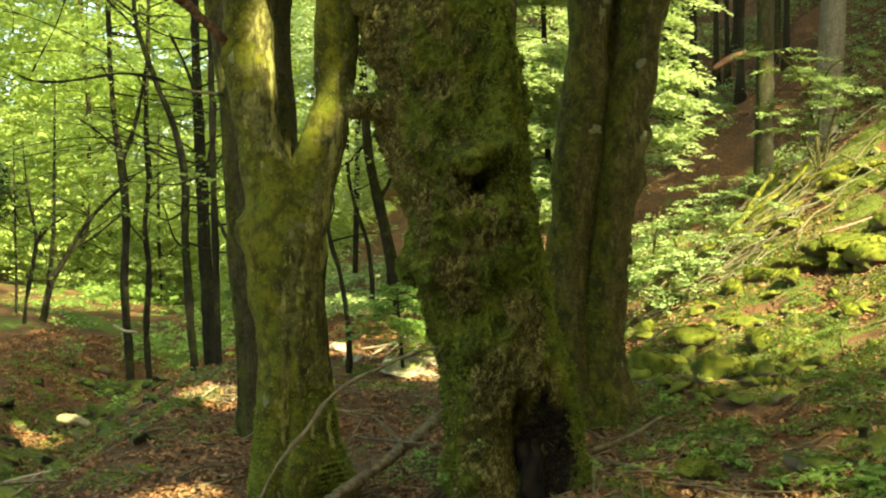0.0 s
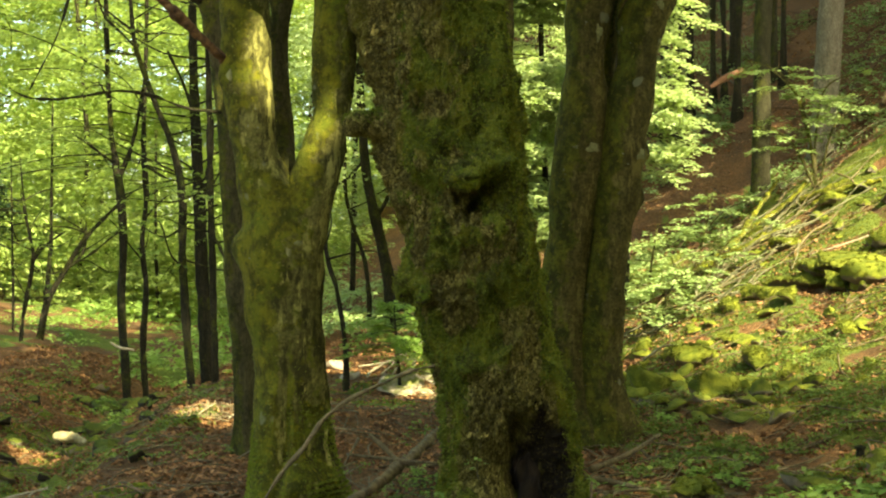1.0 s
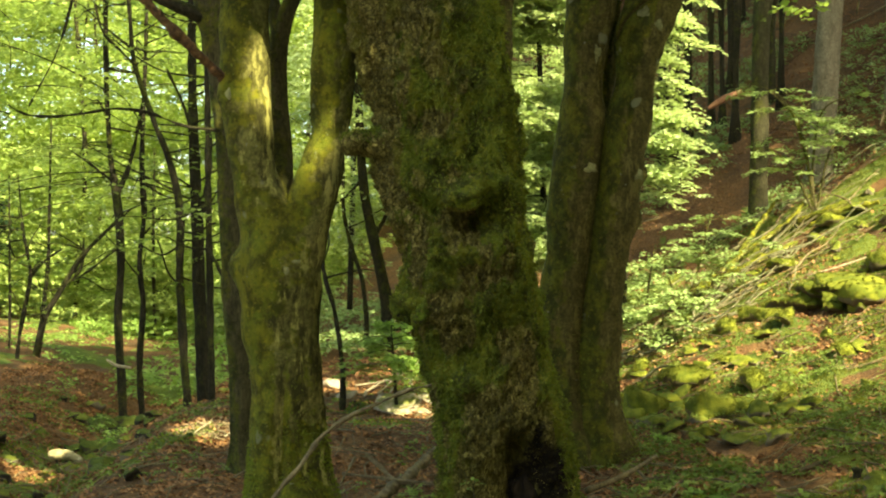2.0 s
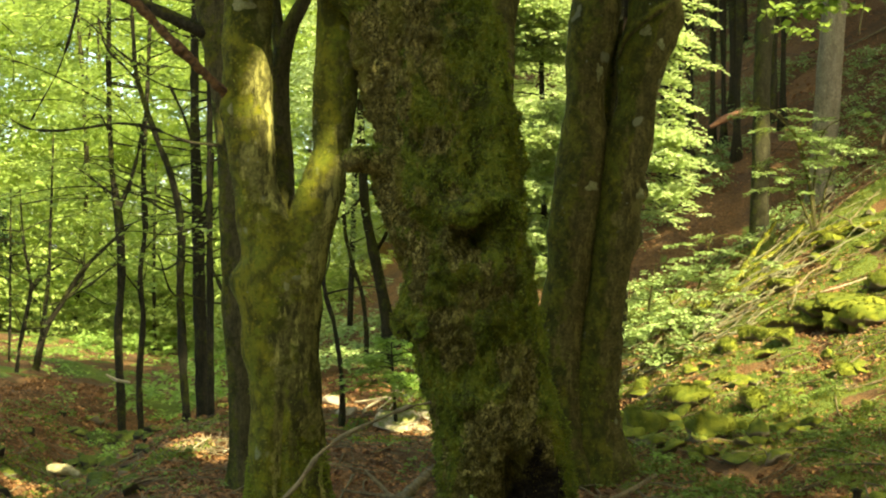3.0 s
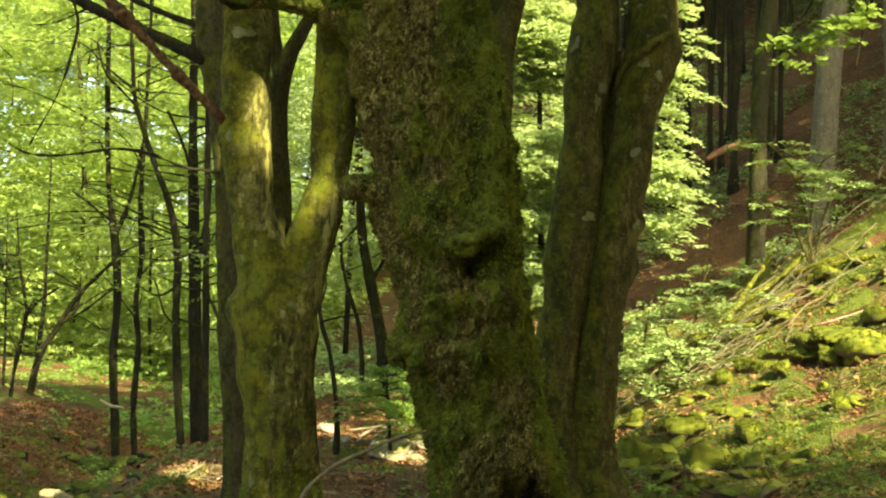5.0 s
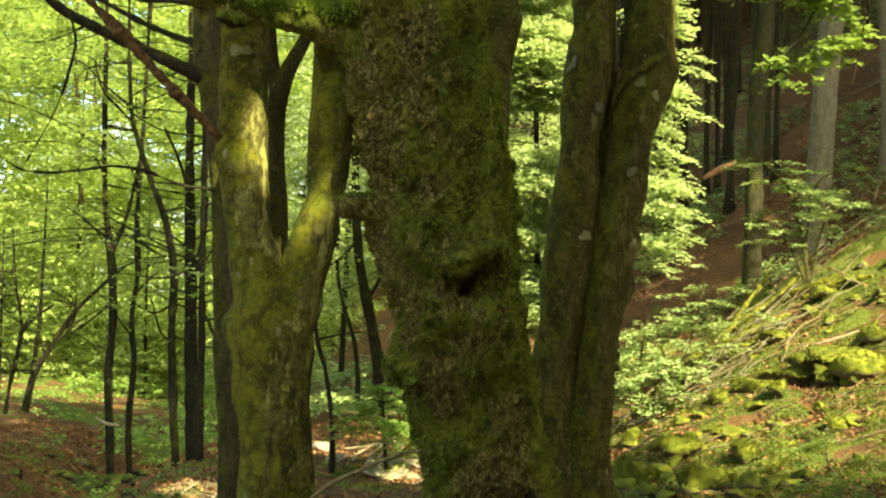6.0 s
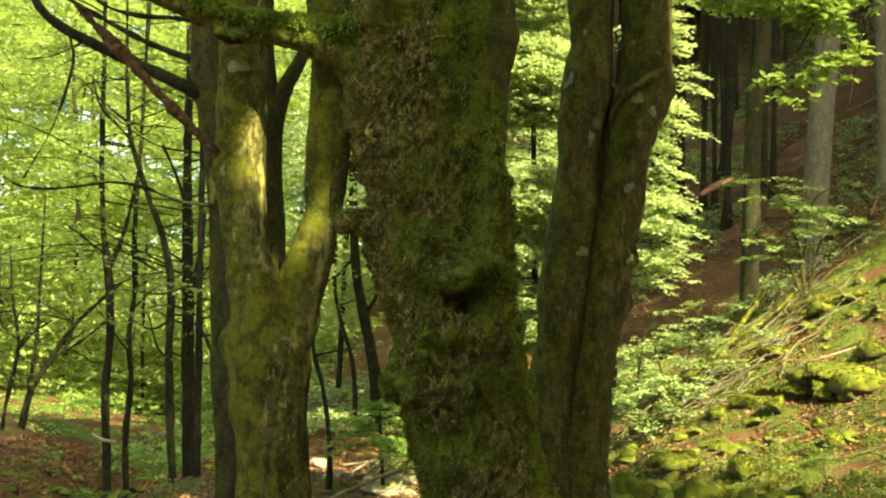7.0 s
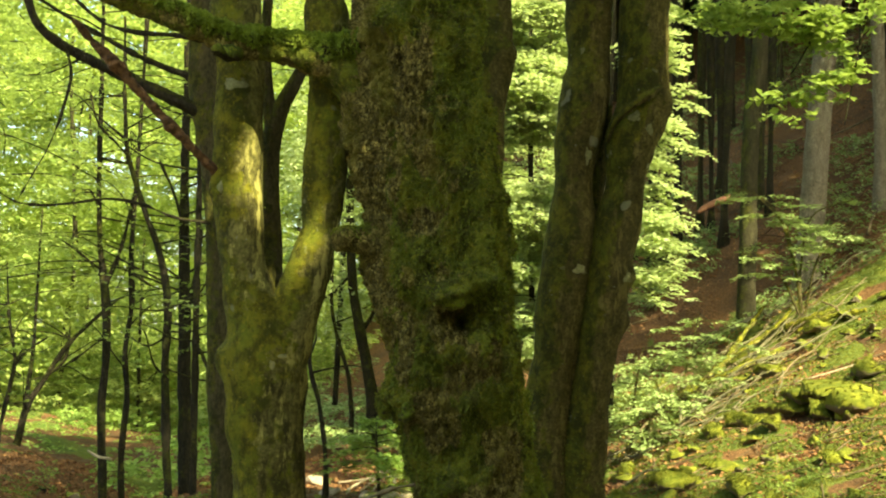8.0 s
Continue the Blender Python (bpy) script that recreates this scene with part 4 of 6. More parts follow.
for where, wide, high, host in (
        ((-1.158, 8.1, 3.103), 0.12, 0.07, fork_trunk), ((-1.208, 8.1, 2.499), 0.03, 0.06, fork_trunk), ((-0.808, 8.1, 1.536), 0.05, 0.03, fork_trunk), ((-0.86, 8.1, 1.487), 0.03, 0.05, fork_trunk),
        ((1.166, 10.4, 3.077), 0.05, 0.12, twin_left), ((1.119, 10.4, 2.219), 0.1, 0.07, twin_left), ((0.994, 10.4, 2.227), 0.04, 0.02, twin_left), ((1.498, 10.4, 3.365), 0.09, 0.08, twin_right), ((1.61, 10.4, 3.274), 0.05, 0.08, twin_right), ((1.478, 10.4, 2.169), 0.06, 0.09, twin_right), ((1.105, 10.4, 3.865), 0.03, 0.05, twin_left)):
    lichen_patch(where, wide, high, host, int(abs(where[2]) * 1000) % 97)

# leaves added high up towards the sun to shade the two dark trunks
over = [(x + way * SUN_WAY.x, 10.4 + way * SUN_WAY.y, z + way * SUN_WAY.z, 0.75, 0.7, 0.45) for x, z in ((1.25, 0.6), (1.25, 1.3), (1.25, 2.0), (1.25, 2.7), (1.3, 3.4), (1.3, 4.1), (1.3, 4.8), (1.65, 3.0), (1.7, 3.7), (1.75, 4.4)) for way in ((10.2 - z) / SUN_WAY.z,)]
crown("shade_canopy", over, 1700, 12, 0.14, LEAF_SUN, twin, "", keep=-0.9, seed=125, length=0.5, flecks=FLECKS + LEAF_GAPS)
over = [(x + way * SUN_WAY.x, (9.5 if x == 0.36 else 7.8) + way * SUN_WAY.y, z + way * SUN_WAY.z, 0.6, 0.6, 0.4) for x, z in ((0.35, 0.4), (0.3, 1.1), (0.2, 1.8), (0.1, 2.4), (0.05, 3.0), (0.0, 3.6), (-0.35, 3.5), (0.0, 4.2), (-0.3, 2.75), (-0.2, 2.4), (-0.15, 3.2), (-0.1, 3.6), (0.36, 2.6), (0.36, 3.2), (0.36, 3.8), (0.36, 4.4)) for way in ((10.2 - z) / SUN_WAY.z,)]
crown("shade_canopy", over, 2900, 12, 0.15, LEAF_SUN, old, "", keep=-0.9, seed=127, length=0.5, flecks=FLECKS)
# added leaves that shade the forked trunk, open along the flecks
over = [(x + way * SUN_WAY.x, 8.0 + way * SUN_WAY.y, z + way * SUN_WAY.z, 0.55, 0.55, 0.35) for x, z in ((-0.85, 0.1), (-0.9, 0.6), (-0.9, 1.1), (-0.95, 1.6), (-0.75, 1.75), (-1.15, 2.1), (-0.62, 2.7), (-0.62, 3.2), (-1.15, 3.3), (-1.2, 2.6)) for way in ((10.9 - z) / SUN_WAY.z,)]
crown("shade_canopy", over, 2000, 12, 0.14, LEAF_SUN, forked, "", keep=-0.9, seed=135, length=0.5, flecks=FLECKS)
# more leaves added to shade the stream bed and slope behind the old trees
crown("shade_canopy", [(1.9, 3.2, 10.6, 2.2, 2.4, 0.7), (0.6, 4.4, 10.4, 1.8, 1.6, 0.6), (1.2, 6.3, 10.6, 2.0, 1.5, 0.6), (-0.6, 6.6, 10.6, 1.6, 1.5, 0.6)], 1300, 10, 0.14, LEAF_SUN, old, "", keep=-0.8, seed=131, length=0.6, flecks=FLECKS)
crown("shade_canopy", [(4.6, 15.6, 10.6, 1.7, 2.0, 0.7), (3.2, 17.6, 10.8, 1.8, 2.0, 0.7), (5.9, 9.2, 10.6, 1.1, 1.1, 0.6), (5.6, 11.4, 10.6, 0.9, 1.2, 0.6)], 2000, 10, 0.14, LEAF_SUN, twin, "", keep=-0.9, seed=133, length=0.6, flecks=FLECKS + LEAF_GAPS)
crown("shade_canopy", [(1.5, 13.2, 10.6, 2.0, 2.2, 0.7), (-0.3, 12.5, 10.6, 1.8, 2.0, 0.7)], 1300, 10, 0.14, LEAF_SUN, forked, "", keep=-0.8, seed=137, length=0.6, flecks=FLECKS + LEAF_GAPS)
crown("shade_canopy", [(4.5, 21.3, 11.2, 1.5, 2.2, 0.7), (4.0, 27.8, 11.5, 1.8, 2.2, 0.7), (0.3, 20.5, 11.0, 2.0, 2.0, 0.7)], 1500, 10, 0.15, LEAF_SUN, forked, "", keep=-0.8, seed=141, length=0.6, flecks=LEAF_GAPS)
crown("shade_canopy", [(-5.5, 12.5, 8.6, 3.0, 3.0, 0.9), (-4.5, 17.0, 9.6, 2.6, 2.4, 0.9)], 1300, 10, 0.14, LEAF_SUN, forked, "", keep=-0.6, seed=139, length=0.6, flecks=FLECKS)
# unseen woods added behind the camera and up the slope to block light
for name, label, first, last, count, mat, seed, tall in (
        ("unseen_shade_woods", "unseen green leaf wall added to block sky light", 232, 264, 1250, LEAF_SUN, 111, 2.6),
        ("unseen_shade_conifers", "unseen dark needle wall added to block sky light", 267, 372, 4800, LEAF_DARK, 113, 5.5)):
    around = []
    for k in range((last - first) // 4):
        a, far = math.radians(first + 4 * k), 13 + 3 * math.sin(k * 2.1)
        around.append((far * math.cos(a) + 1, far * math.sin(a) + 4, tall - 0.6 + 0.8 * math.sin(k * 1.3), 3.0, 3.0, tall))
    if tall < 3:
        around += [(-8.6, 10, 1.0, 1.4, 2.4, 2.0), (-9.2, 14, 1.2, 1.6, 2.6, 2.2)]
    wall_woods = crown(name, around, count, 7, 0.6, mat, None, "", keep=-0.6, seed=seed, length=1.4)
    tagged(wall_woods, label, "foliage", kind="stuff")

# ================================================================ trees behind
dark = thing("dark_beech", "dark beech with bare spreading branches, shade put into its bark colour", "tree")
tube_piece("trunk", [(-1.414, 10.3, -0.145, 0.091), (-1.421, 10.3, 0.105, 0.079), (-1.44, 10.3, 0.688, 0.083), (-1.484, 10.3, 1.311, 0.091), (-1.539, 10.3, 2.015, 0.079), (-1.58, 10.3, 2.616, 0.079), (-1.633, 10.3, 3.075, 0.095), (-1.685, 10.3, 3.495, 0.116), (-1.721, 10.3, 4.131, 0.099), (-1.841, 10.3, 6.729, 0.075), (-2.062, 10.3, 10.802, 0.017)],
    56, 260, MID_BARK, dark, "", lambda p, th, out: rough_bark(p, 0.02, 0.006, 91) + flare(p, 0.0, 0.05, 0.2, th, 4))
for line in (
    [(-1.658, 10.3, 3.264, 0.070), (-1.844, 10.2, 3.345, 0.062), (-2.16, 10.1, 3.474, 0.053), (-2.428, 10, 3.577, 0.048), (-2.65, 9.9, 3.68, 0.044), (-2.789, 9.8, 3.786, 0.039), (-2.878, 9.8, 3.965, 0.035), (-2.904, 9.7, 4.26, 0.031)],
    [(-1.703, 10.3, 3.537, 0.037), (-1.872, 10.3, 3.582, 0.033), (-2.169, 10.3, 3.69, 0.027), (-2.426, 10.3, 3.817, 0.023), (-2.769, 10.3, 4.001, 0.019), (-2.985, 10.3, 4.13, 0.014)],
    [(-1.679, 10.2, 3.812, 0.037), (-1.848, 10.1, 3.817, 0.026), (-2.155, 10, 3.809, 0.020), (-2.36, 10, 3.86, 0.016), (-2.613, 10, 4.045, 0.012)]) + (
    [(-1.592, 10.2, 2.468, 0.018), (-1.821, 10, 2.483, 0.012), (-2.041, 9.9, 2.562, 0.012), (-2.236, 9.8, 2.579, 0.012), (-2.467, 9.7, 2.534, 0.012), (-2.653, 9.6, 2.502, 0.010), (-2.846, 9.6, 2.525, 0.008), (-2.941, 9.6, 2.579, 0.004)],
    [(-2.617, 9.9, 3.652, 0.014), (-2.564, 9.85, 3.481, 0.012), (-2.593, 9.8, 3.209, 0.010), (-2.685, 9.8, 2.926, 0.008), (-2.811, 9.8, 2.683, 0.006), (-2.875, 9.8, 2.554, 0.004)],
    [(-2.511, 10, 3.616, 0.012), (-2.611, 9.9, 3.53, 0.010), (-2.74, 9.9, 3.473, 0.008), (-2.919, 9.9, 3.451, 0.004)],
    [(-2.172, 9.9, 3.33, 0.010), (-2.351, 9.9, 3.308, 0.008), (-2.509, 9.9, 3.262, 0.006), (-2.554, 9.9, 3.204, 0.004)]):
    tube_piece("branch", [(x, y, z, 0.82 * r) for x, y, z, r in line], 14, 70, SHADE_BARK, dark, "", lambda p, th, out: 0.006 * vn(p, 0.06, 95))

SLIM = "slim young beech trunk in the valley, darkened as in shade"


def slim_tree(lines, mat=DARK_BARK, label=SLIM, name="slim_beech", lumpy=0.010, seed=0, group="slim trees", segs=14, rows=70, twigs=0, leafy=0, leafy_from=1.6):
    tree = thing(name, label, "tree", group=group)
    for k, line in enumerate(lines):
        x, y, z, r = line[0]
        if k == 0:
            line = [(x, y, min(z - 0.35, on_ground(x, y).z - 0.2), r * 1.35), *line]
        tube_piece("branch" if k else "trunk", line, segs if k == 0 else 8, rows if k == 0 else 30, mat, tree, "",
                   lambda p, th, out: lumpy * vn(p, 0.15, seed) + 0.4 * lumpy * vn(p, 0.05, seed + 1))
    r = np.random.default_rng(seed)
    spine = np.asarray(lines[0])
    tips = []
    for k in range(twigs):
        a = spine[0, :3] + (spine[-1, :3] - spine[0, :3]) * r.uniform(0.25, 0.8)
        a[:2] = np.interp(a[2], spine[:, 2], spine[:, 0]), np.interp(a[2], spine[:, 2], spine[:, 1])
        turn, ln, rise = r.uniform(0, 6.28), r.uniform(0.5, 1.6), r.uniform(-0.1, 0.6)
        q = [(*a, 0.014)]
        for u in (0.3, 0.65, 1.0):
            q.append((a[0] + ln * u * math.cos(turn) + r.normal(0, 0.05), a[1] + ln * u * math.sin(turn), a[2] + rise * ln * u + r.normal(0, 0.06), 0.012 * (1.15 - u)))
        tube_piece("branch", q, 6, 14, mat, tree)
        tips += [q[1][:3], q[2][:3], q[3][:3]]
    if len(tips) > 20:
        lv, lf = sprays(np.repeat(np.array(tips), 2, 0) + r.normal(0, 0.1, (2 * len(tips), 3)), r.uniform(0, 6.28, 2 * len(tips)), 0.3, 7, 0.065, 0.2, oval=True)
        piece("leaves", lv, lf, LEAF_SUN, tree, "sparse fresh leaves", smooth=False)
    if leafy:
        boughs(tree, bough_roots(lines[0], leafy, leafy_from, 7.5, 1.9, seed + 5), LEAF_HAZY, 0.085, mat, 11, 9, seed + 6)
    return tree


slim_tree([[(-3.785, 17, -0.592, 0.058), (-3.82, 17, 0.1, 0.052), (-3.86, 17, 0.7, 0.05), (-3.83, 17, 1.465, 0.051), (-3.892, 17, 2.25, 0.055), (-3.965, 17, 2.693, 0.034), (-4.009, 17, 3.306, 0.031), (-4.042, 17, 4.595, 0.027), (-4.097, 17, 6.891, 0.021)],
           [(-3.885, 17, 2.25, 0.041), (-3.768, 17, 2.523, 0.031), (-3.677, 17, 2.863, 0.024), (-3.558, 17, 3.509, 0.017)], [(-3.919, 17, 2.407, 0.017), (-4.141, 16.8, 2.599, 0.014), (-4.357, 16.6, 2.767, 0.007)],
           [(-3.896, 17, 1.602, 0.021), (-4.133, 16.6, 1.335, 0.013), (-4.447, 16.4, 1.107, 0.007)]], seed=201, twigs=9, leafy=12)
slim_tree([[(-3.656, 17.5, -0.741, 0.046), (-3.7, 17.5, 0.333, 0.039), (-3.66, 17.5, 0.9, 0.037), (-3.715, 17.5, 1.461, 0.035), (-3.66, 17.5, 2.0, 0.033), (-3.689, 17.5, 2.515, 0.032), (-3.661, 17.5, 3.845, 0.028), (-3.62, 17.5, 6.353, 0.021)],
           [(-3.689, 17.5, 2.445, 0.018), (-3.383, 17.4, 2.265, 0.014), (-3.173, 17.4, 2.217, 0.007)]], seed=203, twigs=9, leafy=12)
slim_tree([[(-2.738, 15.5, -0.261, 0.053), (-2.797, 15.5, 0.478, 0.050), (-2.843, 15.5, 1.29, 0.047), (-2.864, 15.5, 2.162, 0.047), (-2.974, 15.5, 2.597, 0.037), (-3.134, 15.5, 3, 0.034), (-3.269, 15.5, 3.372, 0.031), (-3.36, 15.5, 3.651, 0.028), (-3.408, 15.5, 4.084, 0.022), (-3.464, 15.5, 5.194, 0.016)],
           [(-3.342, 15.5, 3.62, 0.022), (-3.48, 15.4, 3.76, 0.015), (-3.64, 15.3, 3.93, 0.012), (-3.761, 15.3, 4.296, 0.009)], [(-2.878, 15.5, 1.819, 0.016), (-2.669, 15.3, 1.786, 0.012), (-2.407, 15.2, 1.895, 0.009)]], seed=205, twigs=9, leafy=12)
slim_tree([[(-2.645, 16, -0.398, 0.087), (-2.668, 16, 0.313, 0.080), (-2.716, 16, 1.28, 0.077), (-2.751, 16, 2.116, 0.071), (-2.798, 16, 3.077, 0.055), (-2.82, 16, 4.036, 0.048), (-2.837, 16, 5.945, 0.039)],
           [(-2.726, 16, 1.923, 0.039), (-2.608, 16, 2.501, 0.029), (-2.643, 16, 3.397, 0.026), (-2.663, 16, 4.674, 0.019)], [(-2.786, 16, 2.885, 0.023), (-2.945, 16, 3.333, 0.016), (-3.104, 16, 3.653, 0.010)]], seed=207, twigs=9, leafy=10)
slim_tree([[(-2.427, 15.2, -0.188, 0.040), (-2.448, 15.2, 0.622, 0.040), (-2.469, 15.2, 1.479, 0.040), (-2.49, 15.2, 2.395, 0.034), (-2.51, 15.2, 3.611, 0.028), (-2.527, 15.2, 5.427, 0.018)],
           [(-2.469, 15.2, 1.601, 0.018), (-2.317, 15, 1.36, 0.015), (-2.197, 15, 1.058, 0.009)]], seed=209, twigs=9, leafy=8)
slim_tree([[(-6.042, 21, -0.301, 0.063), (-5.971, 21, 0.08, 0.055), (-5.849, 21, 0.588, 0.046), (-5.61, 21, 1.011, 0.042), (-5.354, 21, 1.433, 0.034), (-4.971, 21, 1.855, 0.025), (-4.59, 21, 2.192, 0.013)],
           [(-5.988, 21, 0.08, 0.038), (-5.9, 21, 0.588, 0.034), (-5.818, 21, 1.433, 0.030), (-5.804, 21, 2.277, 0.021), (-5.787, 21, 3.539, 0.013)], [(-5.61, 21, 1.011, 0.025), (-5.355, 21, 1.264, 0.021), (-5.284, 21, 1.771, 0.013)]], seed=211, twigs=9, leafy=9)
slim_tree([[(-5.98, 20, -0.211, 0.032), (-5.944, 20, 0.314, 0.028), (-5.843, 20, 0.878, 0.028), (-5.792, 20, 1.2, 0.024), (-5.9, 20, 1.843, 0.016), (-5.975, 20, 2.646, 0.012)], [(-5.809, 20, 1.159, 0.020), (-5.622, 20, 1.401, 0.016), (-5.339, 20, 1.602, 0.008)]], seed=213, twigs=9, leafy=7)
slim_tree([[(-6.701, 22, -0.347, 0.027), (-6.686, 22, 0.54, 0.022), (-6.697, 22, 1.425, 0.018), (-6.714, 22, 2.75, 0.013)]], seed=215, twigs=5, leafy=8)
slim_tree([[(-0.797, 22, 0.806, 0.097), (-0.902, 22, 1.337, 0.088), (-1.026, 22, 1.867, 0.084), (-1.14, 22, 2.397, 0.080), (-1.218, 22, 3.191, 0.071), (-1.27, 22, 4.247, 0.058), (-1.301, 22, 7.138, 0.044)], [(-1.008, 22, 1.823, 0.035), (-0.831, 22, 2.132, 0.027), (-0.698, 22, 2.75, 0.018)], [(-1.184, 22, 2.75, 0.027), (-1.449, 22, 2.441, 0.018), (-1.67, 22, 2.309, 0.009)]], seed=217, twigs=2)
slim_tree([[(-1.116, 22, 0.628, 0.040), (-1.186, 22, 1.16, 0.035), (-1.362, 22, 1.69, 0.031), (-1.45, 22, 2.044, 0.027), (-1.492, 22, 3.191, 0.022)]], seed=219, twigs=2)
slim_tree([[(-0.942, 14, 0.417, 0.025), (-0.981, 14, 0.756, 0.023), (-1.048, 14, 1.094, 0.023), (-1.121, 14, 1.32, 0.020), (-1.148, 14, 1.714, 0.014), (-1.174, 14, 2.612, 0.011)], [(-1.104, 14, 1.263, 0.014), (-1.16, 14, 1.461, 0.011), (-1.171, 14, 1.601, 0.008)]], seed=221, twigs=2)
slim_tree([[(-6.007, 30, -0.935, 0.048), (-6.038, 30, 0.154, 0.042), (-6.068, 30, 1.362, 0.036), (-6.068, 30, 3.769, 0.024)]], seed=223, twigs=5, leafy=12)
for k, (px, d) in enumerate(((-5.0, 34), (-8.5, 33), (-3.2, 38), (-9.6, 40), (-6.7, 44), (-11.2, 45), (-4.4, 50))):
    z = float(ground_z(np.array([px]), np.array([float(d)]))[0])
    bow = 0.5 * math.sin(k * 2.7)
    slim_tree([[(px, d, z, 0.075), (px + 0.3 * bow, d, z + 1.6, 0.065), (px + bow, d, z + 3.4, 0.055), (px + 0.5 * bow, d, z + 5.5, 0.05), (px - 0.4 * bow, d, z + 8, 0.04), (px + 0.2, d, z + 12, 0.02)]], seed=230 + k, twigs=4, lumpy=0.03, leafy=14, leafy_from=1.2)

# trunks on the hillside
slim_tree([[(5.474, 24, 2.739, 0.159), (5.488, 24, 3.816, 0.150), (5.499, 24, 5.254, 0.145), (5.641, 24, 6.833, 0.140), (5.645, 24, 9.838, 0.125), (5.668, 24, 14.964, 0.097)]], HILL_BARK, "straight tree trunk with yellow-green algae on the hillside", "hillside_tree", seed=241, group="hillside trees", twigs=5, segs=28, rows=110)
slim_tree([[(7.076, 26, 3.324, 0.251), (7.151, 26, 4.52, 0.240), (7.207, 26, 5.559, 0.230), (7.289, 26, 6.772, 0.225), (7.43, 26, 8.393, 0.209), (7.608, 26, 11.675, 0.188), (7.752, 26, 18.408, 0.136)]], GREY_BARK, "grey-brown straight spruce trunk on the hillside", "hillside_tree", seed=243, group="hillside trees", twigs=5, segs=28, rows=110)
slim_tree([[(8.745, 27, 5.456, 0.141), (8.686, 27, 7.009, 0.130), (8.626, 27, 8.686, 0.125), (8.561, 27, 13.234, 0.098)]], GREY_BARK, "grey-brown straight spruce trunk on the hillside", "hillside_tree", seed=245, group="hillside trees", twigs=5, segs=28, rows=110)
hill = np.random.default_rng(5)
for k in range(95):
    d = hill.uniform(29, 60)
    x = hill.uniform(0.11, 0.35) * d
    z = float(ground_z(np.array([x]), np.array([d]))[0])
    r = hill.uniform(0.05, 0.16)
    lean = hill.uniform(-0.3, 0.3)
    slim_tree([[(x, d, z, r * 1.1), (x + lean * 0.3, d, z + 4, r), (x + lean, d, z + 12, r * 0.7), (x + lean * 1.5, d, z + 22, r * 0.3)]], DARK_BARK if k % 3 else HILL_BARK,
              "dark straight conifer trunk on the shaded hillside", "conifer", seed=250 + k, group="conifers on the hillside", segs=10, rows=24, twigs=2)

# ================================================================ foliage of the valley and hillside
woods = [(-9, 34, 4, 6, 6, 5.5), (-4, 36, 6, 5, 6, 6), (-14, 38, 6, 6, 7, 7), (-8, 46, 8, 9, 6, 9), (-2, 31, 7, 3, 3, 3.5), (-6.5, 27, 7.0, 3.5, 3.0, 2.5), (-9, 25, 6.0, 2.5, 3, 3.0), (-8.6, 29, 3.0, 2.6, 1.6, 2.2)]
far_woods = crown("valley_foliage", woods, 23000, 9, 0.165, LEAF_HAZY, None, "", keep=0.2, seed=301, length=0.8, grain_size=2.2)
tagged(far_woods, "sunlit fresh green beech foliage filling the valley", "foliage", kind="stuff")
back = crown("distant_foliage", [(-14, 72, 9, 26, 8, 14), (-2, 62, 10, 8, 6, 12), (-12, 58, 2, 14, 4, 4), (-14, 66, 18, 22, 6, 8)], 19000, 7, 0.46, LEAF_HAZY, None, "", keep=-0.3, seed=305, length=1.4, grain_size=3)
tagged(back, "distant bright green beech woods", "foliage", kind="stuff")
low = crown("valley_undergrowth", [(-6, 27, -0.3, 4, 7, 0.6), (-3.4, 20.5, -0.2, 1.4, 3.0, 0.35), (-7, 38, 0.4, 6, 6, 1.6), (-4.2, 23, -0.4, 2, 3, 0.4)], 8000, 9, 0.11, LEAF_SAP, None, "", keep=-0.1, seed=307, length=0.45)
tagged(low, "low green undergrowth on the valley floor", "undergrowth", kind="stuff")
shrubs = crown("valley_shrubs", [(-8.2, 29.5, 1.0, 3.0, 1.5, 1.7), (-5.0, 31, 0.9, 2.6, 1.5, 1.6), (-3.2, 27, 0.6, 1.4, 1.5, 1.2), (-9.5, 34, 2.5, 4.0, 1.5, 2.0), (-2.6, 33, 2.0, 1.6, 1.5, 1.8)], 5200, 10, 0.11, LEAF_SHRUB, None, "", keep=-0.05, seed=313, length=0.5, grain_size=1.0)
tagged(shrubs, "leafy green shrubs along the valley", "shrubs", kind="stuff")
slope_green = np.vstack([scatter(4200, 2, 15, 21, 44, -0.1, 61, 1.6), scatter(900, -2.6, 3, 19, 31, 0.0, 63, 1.2)])
hv, hf = sprays(slope_green + np.array([0, 0, 0.18]), rng.uniform(0, 6.28, len(slope_green)), 0.5, 10, 0.09, 0.3)
tagged(piece("hillside_undergrowth", hv, hf, LEAF_BLUE, smooth=False), "scattered green undergrowth on the shaded hillside", "undergrowth", kind="stuff")
edge = crown("valley_conifer", [(-8.0, 25, 1.9, 0.45, 0.6, 0.4), (-8.2, 25, 2.4, 0.4, 0.6, 0.3)], 220, 9, 0.12, LEAF_DARK, None, "", keep=-0.2, seed=311, length=0.5)
tagged(edge, "dark conifer boughs at the valley side", "foliage", kind="stuff")
